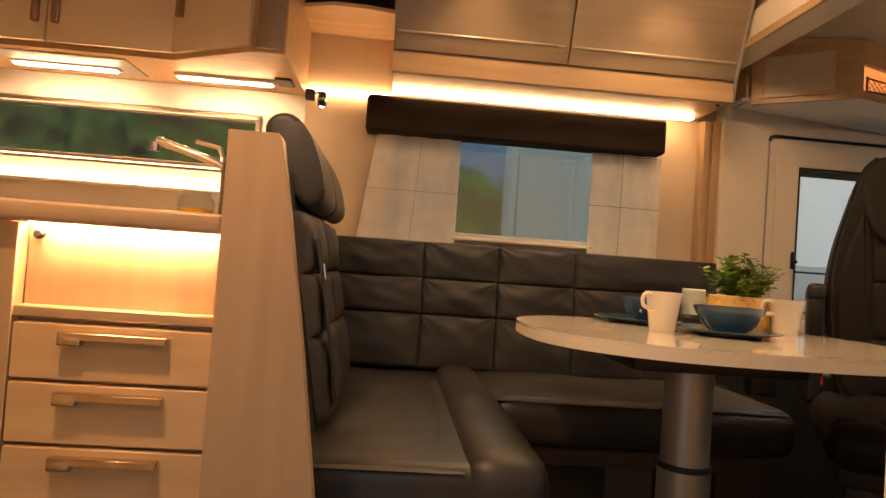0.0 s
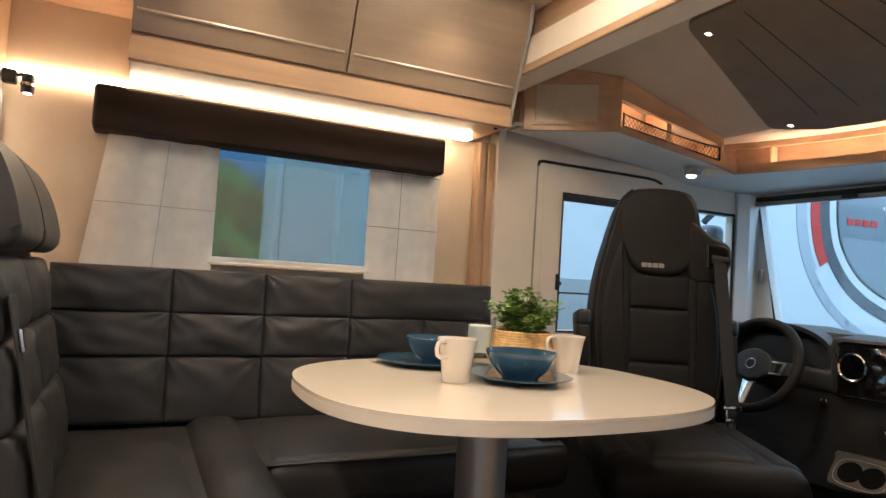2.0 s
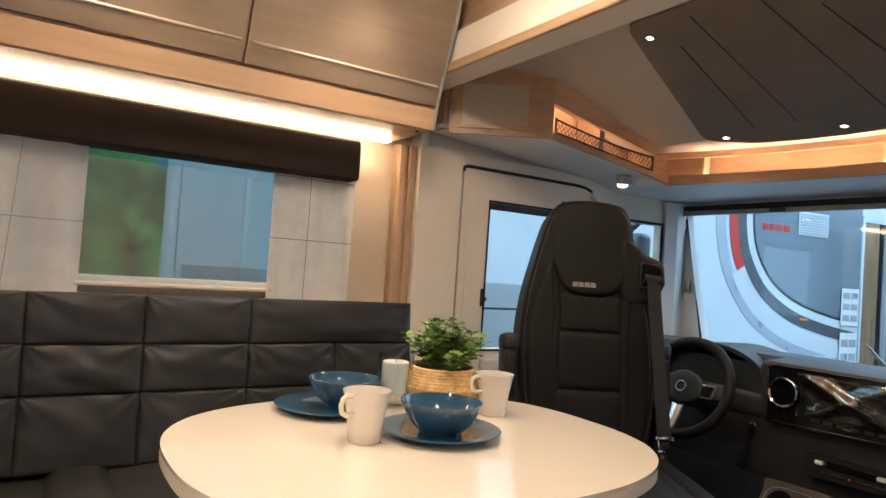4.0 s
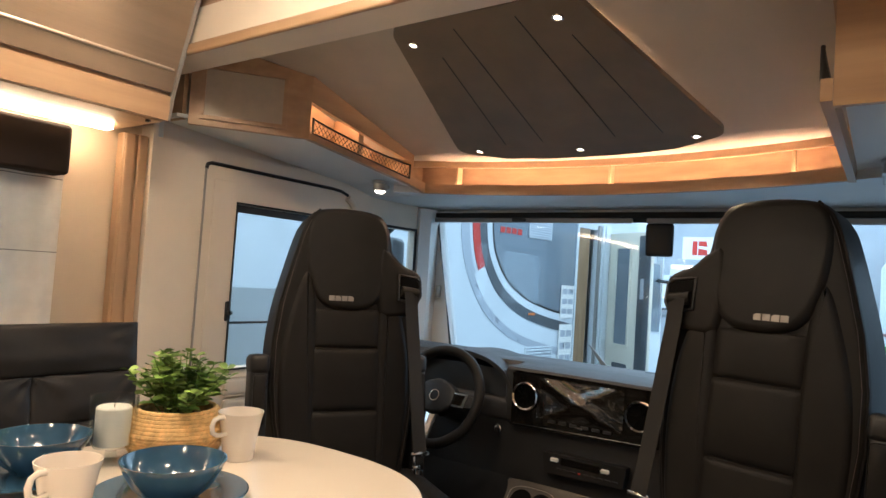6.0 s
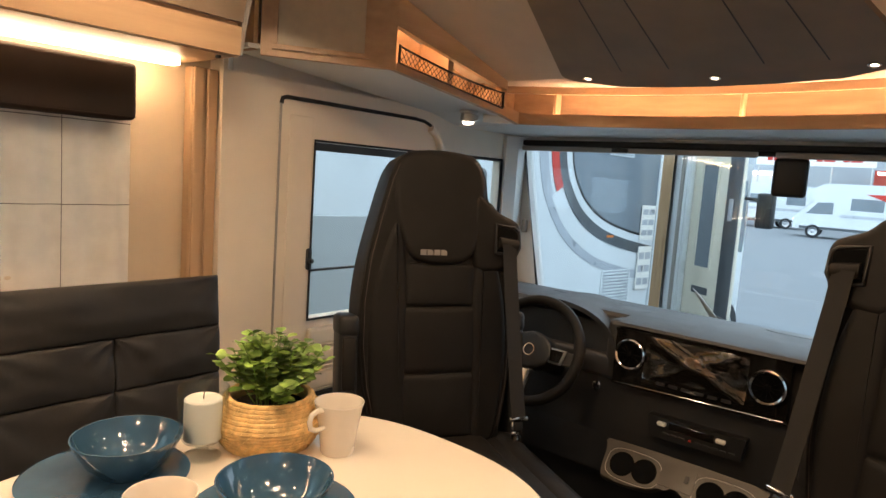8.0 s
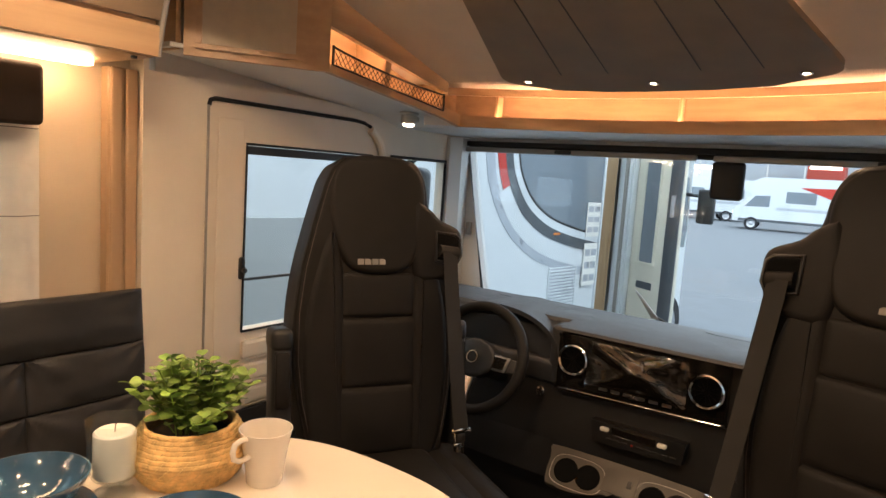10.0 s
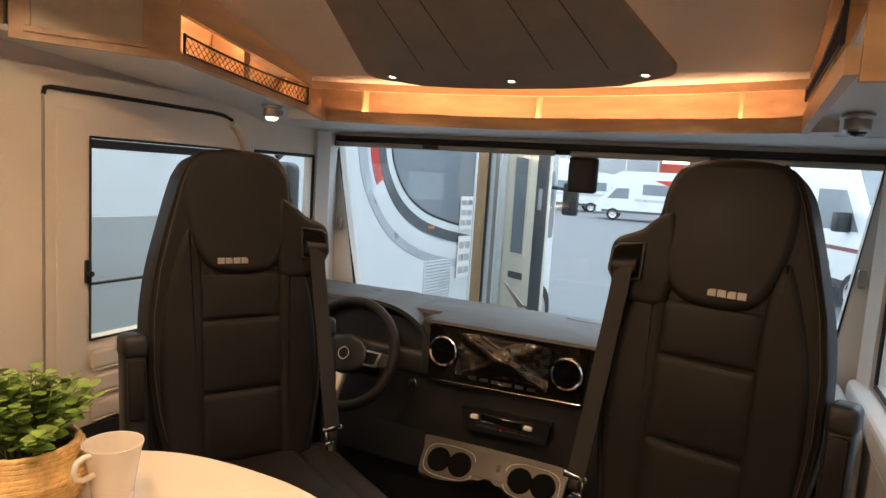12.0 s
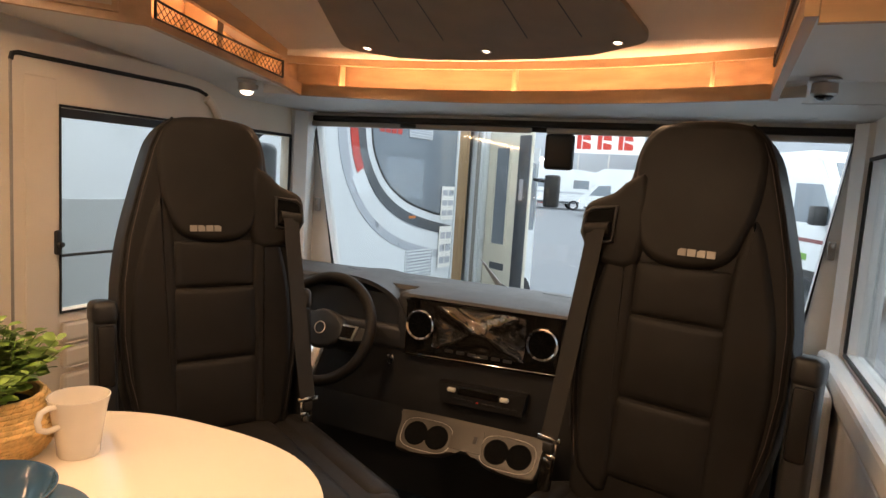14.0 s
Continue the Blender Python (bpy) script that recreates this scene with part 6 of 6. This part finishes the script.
def far_motorhome(at, rz, label, red=True):
    root = thing("distant_motorhome", label, "motorhome", at, rz, "motorhomes in the hall")
    M = PLACE[root]

    def T(bm):
        bm.transform(M)
        return bm
    hull = [(-3.4, 0.45), (-3.4, 2.75), (-2.2, 2.9), (2.2, 2.85), (3.0, 2.4), (2.6, 1.95), (3.3, 1.25), (3.5, 0.95), (3.5, 0.45)]
    part("body", T(yprism(hull, 1.1, -1.1, 0.05)), MHWHITE, root)
    for s in (1, -1):
        def side(x0, x1, z0, z1, d=0.006):
            return box(x0, x1, *sorted((s * 1.101, s * (1.101 + d))), z0, z1)
        part("cab_window", T(prism([(1.75, 1.28), (2.95, 1.25), (2.45, 1.85), (1.75, 1.88)], 0.006, Matrix.Translation((0, s * 1.102 + (0.006 if s > 0 else 0), 0)) @ AY)), MHGLASS, root)
        part("side_window", T(side(-0.4, 1.0, 1.55, 2.15)), MHGLASS, root)
        part("side_window", T(side(-2.9, -1.8, 1.55, 2.15)), MHGLASS, root)
        part("stripe", T(side(-3.3, 1.4, 1.15, 1.30)), MHSILVER, root)
        if red:
            part("red_flash", T(prism([(-2.8, 1.9), (-1.4, 1.75), (0.4, 2.4), (-2.0, 2.45)], 0.006, Matrix.Translation((0, s * 1.11 + (0.006 if s > 0 else 0), 0)) @ AY)), RED, root, "red flash on the side")
        part("skirt", T(side(-3.3, 3.2, 0.46, 0.60)), MHGREY, root)
        for k in range(3):
            part("hatch", T(side(-1.6 + k * 0.9, -1.0 + k * 0.9, 0.70, 1.05, 0.010)), MHWHITE, root)
        for x in (2.55, -1.9):
            wheel(root, M @ facing((x, s * 1.12, 0.35), (0, s, 0)), 0.35)
    part("windscreen", T(prism([(-0.95, -0.42), (0.95, -0.42), (0.90, 0.42), (-0.90, 0.42)], 0.01, facing((2.97, 0, 1.60), (0.707, 0, 0.707)))), MHGLASS, root)
    for y in (0.8, -0.8):
        part("headlamp", T(box(3.45, 3.53, y - 0.16, y + 0.16, 0.80, 0.98, 0.02)), glow("headlamp", (1.0, 0.98, 0.95), 1.5), root)
    return root


far_motorhome((40.0, 3.9, GZ), 97, "white motorhome with a red flash standing far across the hall")
far_motorhome((47, 11.5, GZ), 110, "white motorhome parked far off in the row", False)
far_motorhome((52, 18.0, GZ), 60, "white motorhome parked at the end of the hall", False)
far_motorhome((50, -5.0, GZ), 120, "white motorhome half hidden behind the others")

# white panel van to the right
van = thing("panel_van", "white high-roof panel van with a dark stripe parked in the hall", "van", (15.46, -2.56, GZ), 202)
V = PLACE[van]


def onV(bm):
    bm.transform(V)
    return bm


part("body", onV(yprism([(-3.0, 0.40), (-3.0, 2.55), (-2.7, 2.72), (0.9, 2.72), (1.35, 2.55), (2.15, 1.55), (2.85, 1.30), (3.0, 0.95), (3.0, 0.40)], 0.98, -0.98, 0.05)), MHWHITE, van)
for s in (1, -1):
    part("cab_window", onV(prism([(0.55, 1.40), (1.95, 1.40), (1.45, 2.10), (0.55, 2.12)], 0.006, Matrix.Translation((0, s * 0.982 + (0.006 if s > 0 else 0), 0)) @ AY)), MHGLASS, van)
    part("side_stripe", onV(box(-2.9, 2.6, *sorted((s * 0.981, s * 0.987)), 1.05, 1.12)), mat("dark_red_stripe", (0.20, 0.05, 0.05), 0.4), van)
    part("lower_stripe", onV(box(-2.9, 1.2, *sorted((s * 0.981, s * 0.987)), 0.72, 0.84)), mat("green_stripe", (0.12, 0.30, 0.04), 0.4), van)
    part("sill", onV(box(-2.9, 2.7, *sorted((s * 0.981, s * 0.99)), 0.41, 0.55)), BLACK, van)
    part("door_mirror", onV(box(1.55, 1.75, *sorted((s * 1.0, s * 1.24)), 1.38, 1.72, 0.03)), BLACK, van)
    for x in (2.0, -1.7):
        wheel(van, V @ facing((x, s * 1.0, 0.36), (0, s, 0)), 0.36)
part("windscreen", onV(prism([(-0.85, -0.60), (0.85, -0.60), (0.78, 0.55), (-0.78, 0.55)], 0.01, facing((1.745, 0, 2.06), (1.0, 0, 0.8)))), MHGLASS, van)
part("roof_mark", onV(prism([(-0.4, -0.07), (0.4, -0.07), (0.4, 0.07), (-0.4, 0.07)], 0.01, facing((1.14, 0, 2.645), (0.17, 0, 0.45)))), RED, van)

# red and white banner and the booths along the far wall
bn = thing("banner_stand", "white banner with red block shapes on tall poles", "banner", (57, 10.2, GZ))
B0 = facing((57, 10.2, 5.0), (-1, 0.1, 0))
part("cloth", prism([(-4.2, -0.95), (4.2, -0.95), (4.2, 0.95), (-4.2, 0.95)], 0.05, B0), WAX, bn)
for k in range(4):
    u = -2.7 + k * 1.8
    part("red_block", prism([(u - 0.65, -0.6), (u - 0.25, -0.6), (u - 0.25, 0.6), (u - 0.65, 0.6)], 0.02, B0 @ Matrix.Translation((0, 0, 0.052))), RED, bn)
    part("red_block", prism([(u - 0.15, -0.6), (u + 0.6, -0.6), (u + 0.6, -0.15), (u - 0.15, 0.0 + 0.1 * (k % 2))], 0.02, B0 @ Matrix.Translation((0, 0, 0.052))), RED, bn)
    part("red_block", prism([(u - 0.15, 0.2), (u + 0.6, 0.15), (u + 0.5, 0.6), (u - 0.15, 0.6)], 0.02, B0 @ Matrix.Translation((0, 0, 0.052))), RED, bn)
for k in range(4):
    part("pole", tube([B0 @ Vector((-4 + k * 2.66, 0.95, -0.06)), B0 @ Vector((-4 + k * 2.66, GZ - 5.0, -0.06))], 0.06, 8), STEEL, bn)
rng = random.Random(11)
TONES = [(0.70, 0.70, 0.70), (0.45, 0.20, 0.06), (0.10, 0.11, 0.13), (0.55, 0.40, 0.22), (0.60, 0.62, 0.66), (0.40, 0.05, 0.03)]
BOOTHM = [mat("booth_panel", c, 0.6, var=0.1, scale=1) for c in TONES]
STRIP = glow("booth_light", (1.0, 0.93, 0.82), 4.0)
for k in range(22):
    y = -30 + k * 3.2
    h = rng.uniform(2.2, 4.6)
    d = rng.uniform(1.5, 3.0)
    bo = thing("exhibition_booth", "exhibition stand with panels and a lit header at the far wall", "booth", (60, y, GZ), group="stands along the far wall")
    part("panel", box(60, 60 + d, y - 1.3, y + 1.3, GZ, GZ + h, 0.02, 1), BOOTHM[rng.randrange(6)], bo)
    part("counter", box(58.8, 59.5, y - 0.8, y + 0.6, GZ, GZ + 1.1, 0.03, 1), BOOTHM[rng.randrange(6)], bo)
    part("header_light", box(59.9, 59.99, y - 1.1, y + 1.1, GZ + h - 0.35, GZ + h - 0.12), STRIP, bo, "lit header")

# printed landscape wall beyond the side windows
lm = mat("landscape_print", (0.065, 0.125, 0.030), 0.6, var=0.95, scale=2.2)
nt = lm.node_tree
tc, p = nt.nodes["Texture Coordinate"], nt.nodes["Principled BSDF"]
sep = nt.nodes.new("ShaderNodeSeparateXYZ")
nt.links.new(tc.outputs["Object"], sep.inputs[0])
nz = nt.nodes.new("ShaderNodeTexNoise")
nz.inputs["Scale"].default_value, nz.inputs["Detail"].default_value = 0.7, 7
nt.links.new(tc.outputs["Object"], nz.inputs["Vector"])
f1 = nt.nodes.new("ShaderNodeMath")
f1.operation = "MULTIPLY_ADD"
f1.inputs[1].default_value, f1.inputs[2].default_value = 0.25, 0.0
nt.links.new(sep.outputs["X"], f1.inputs[0])
f2 = nt.nodes.new("ShaderNodeMath")
f2.operation = "ADD"
nt.links.new(f1.outputs[0], f2.inputs[0])
nt.links.new(sep.outputs["Z"], f2.inputs[1])
f3 = nt.nodes.new("ShaderNodeMath")
f3.operation = "MULTIPLY_ADD"
f3.inputs[1].default_value = 1.6
nt.links.new(nz.outputs[0], f3.inputs[0])
nt.links.new(f2.outputs[0], f3.inputs[2])
mr = nt.nodes.new("ShaderNodeMapRange")
mr.inputs["From Min"].default_value, mr.inputs["From Max"].default_value = 4.75, 5.05
nt.links.new(f3.outputs[0], mr.inputs[0])
mx = nt.nodes.new("ShaderNodeMix")
mx.data_type = "RGBA"
nt.links.new(mr.outputs[0], mx.inputs[0])
nt.links.new(nt.nodes["Color Ramp"].outputs[0], mx.inputs[6])
mx.inputs[7].default_value = (0.17, 0.27, 0.40, 1)
nt.links.new(mx.outputs[2], p.inputs["Base Color"])
pr = thing("landscape_wall", "tall printed landscape wall with green trees and blue sky", "display wall", (0, 12, GZ))
part("print", box(-16, 5, 13, 13.1, GZ, 6.5), lm, pr)
part("frame", frame_ring(-16, 5, GZ + 0.12, 6.5, 13.0, 0.12, -0.06, 0.01), MHGREY, pr)

# own door mirror seen through the quarter window
om = thing("door_mirror", "black outside mirror on the driver's side", "mirror", (3.0, 1.3, 1.2))
part("arm", tube([(3.06, 1.12, 1.42), (3.06, 1.26, 1.44), (3.05, 1.33, 1.38)], 0.018), BLACK, om)
part("housing", box(2.99, 3.10, 1.22, 1.44, 0.98, 1.36, 0.035, 4), MHGREY, om)
part("mirror_glass", box(2.984, 2.989, 1.25, 1.41, 1.02, 1.33, 0.002, 1), CHROME, om)
wp = thing("windscreen_wiper", "black wiper blade resting at the foot of the windscreen", "wiper", (3.2, 0.15, 0.80))
part("arm", tube([(3.20, 0.02, 0.800), (3.203, 0.10, 0.812), (3.205, 0.165, 0.835)], 0.005), BLACK, wp)
part("blade", prism([(0.135, 0.822), (0.165, 0.822), (0.205, 0.875), (0.243, 0.925), (0.225, 0.912), (0.175, 0.862)], 0.008, Matrix.Translation((3.196, 0, 0)) @ AX), SILVERP, wp)
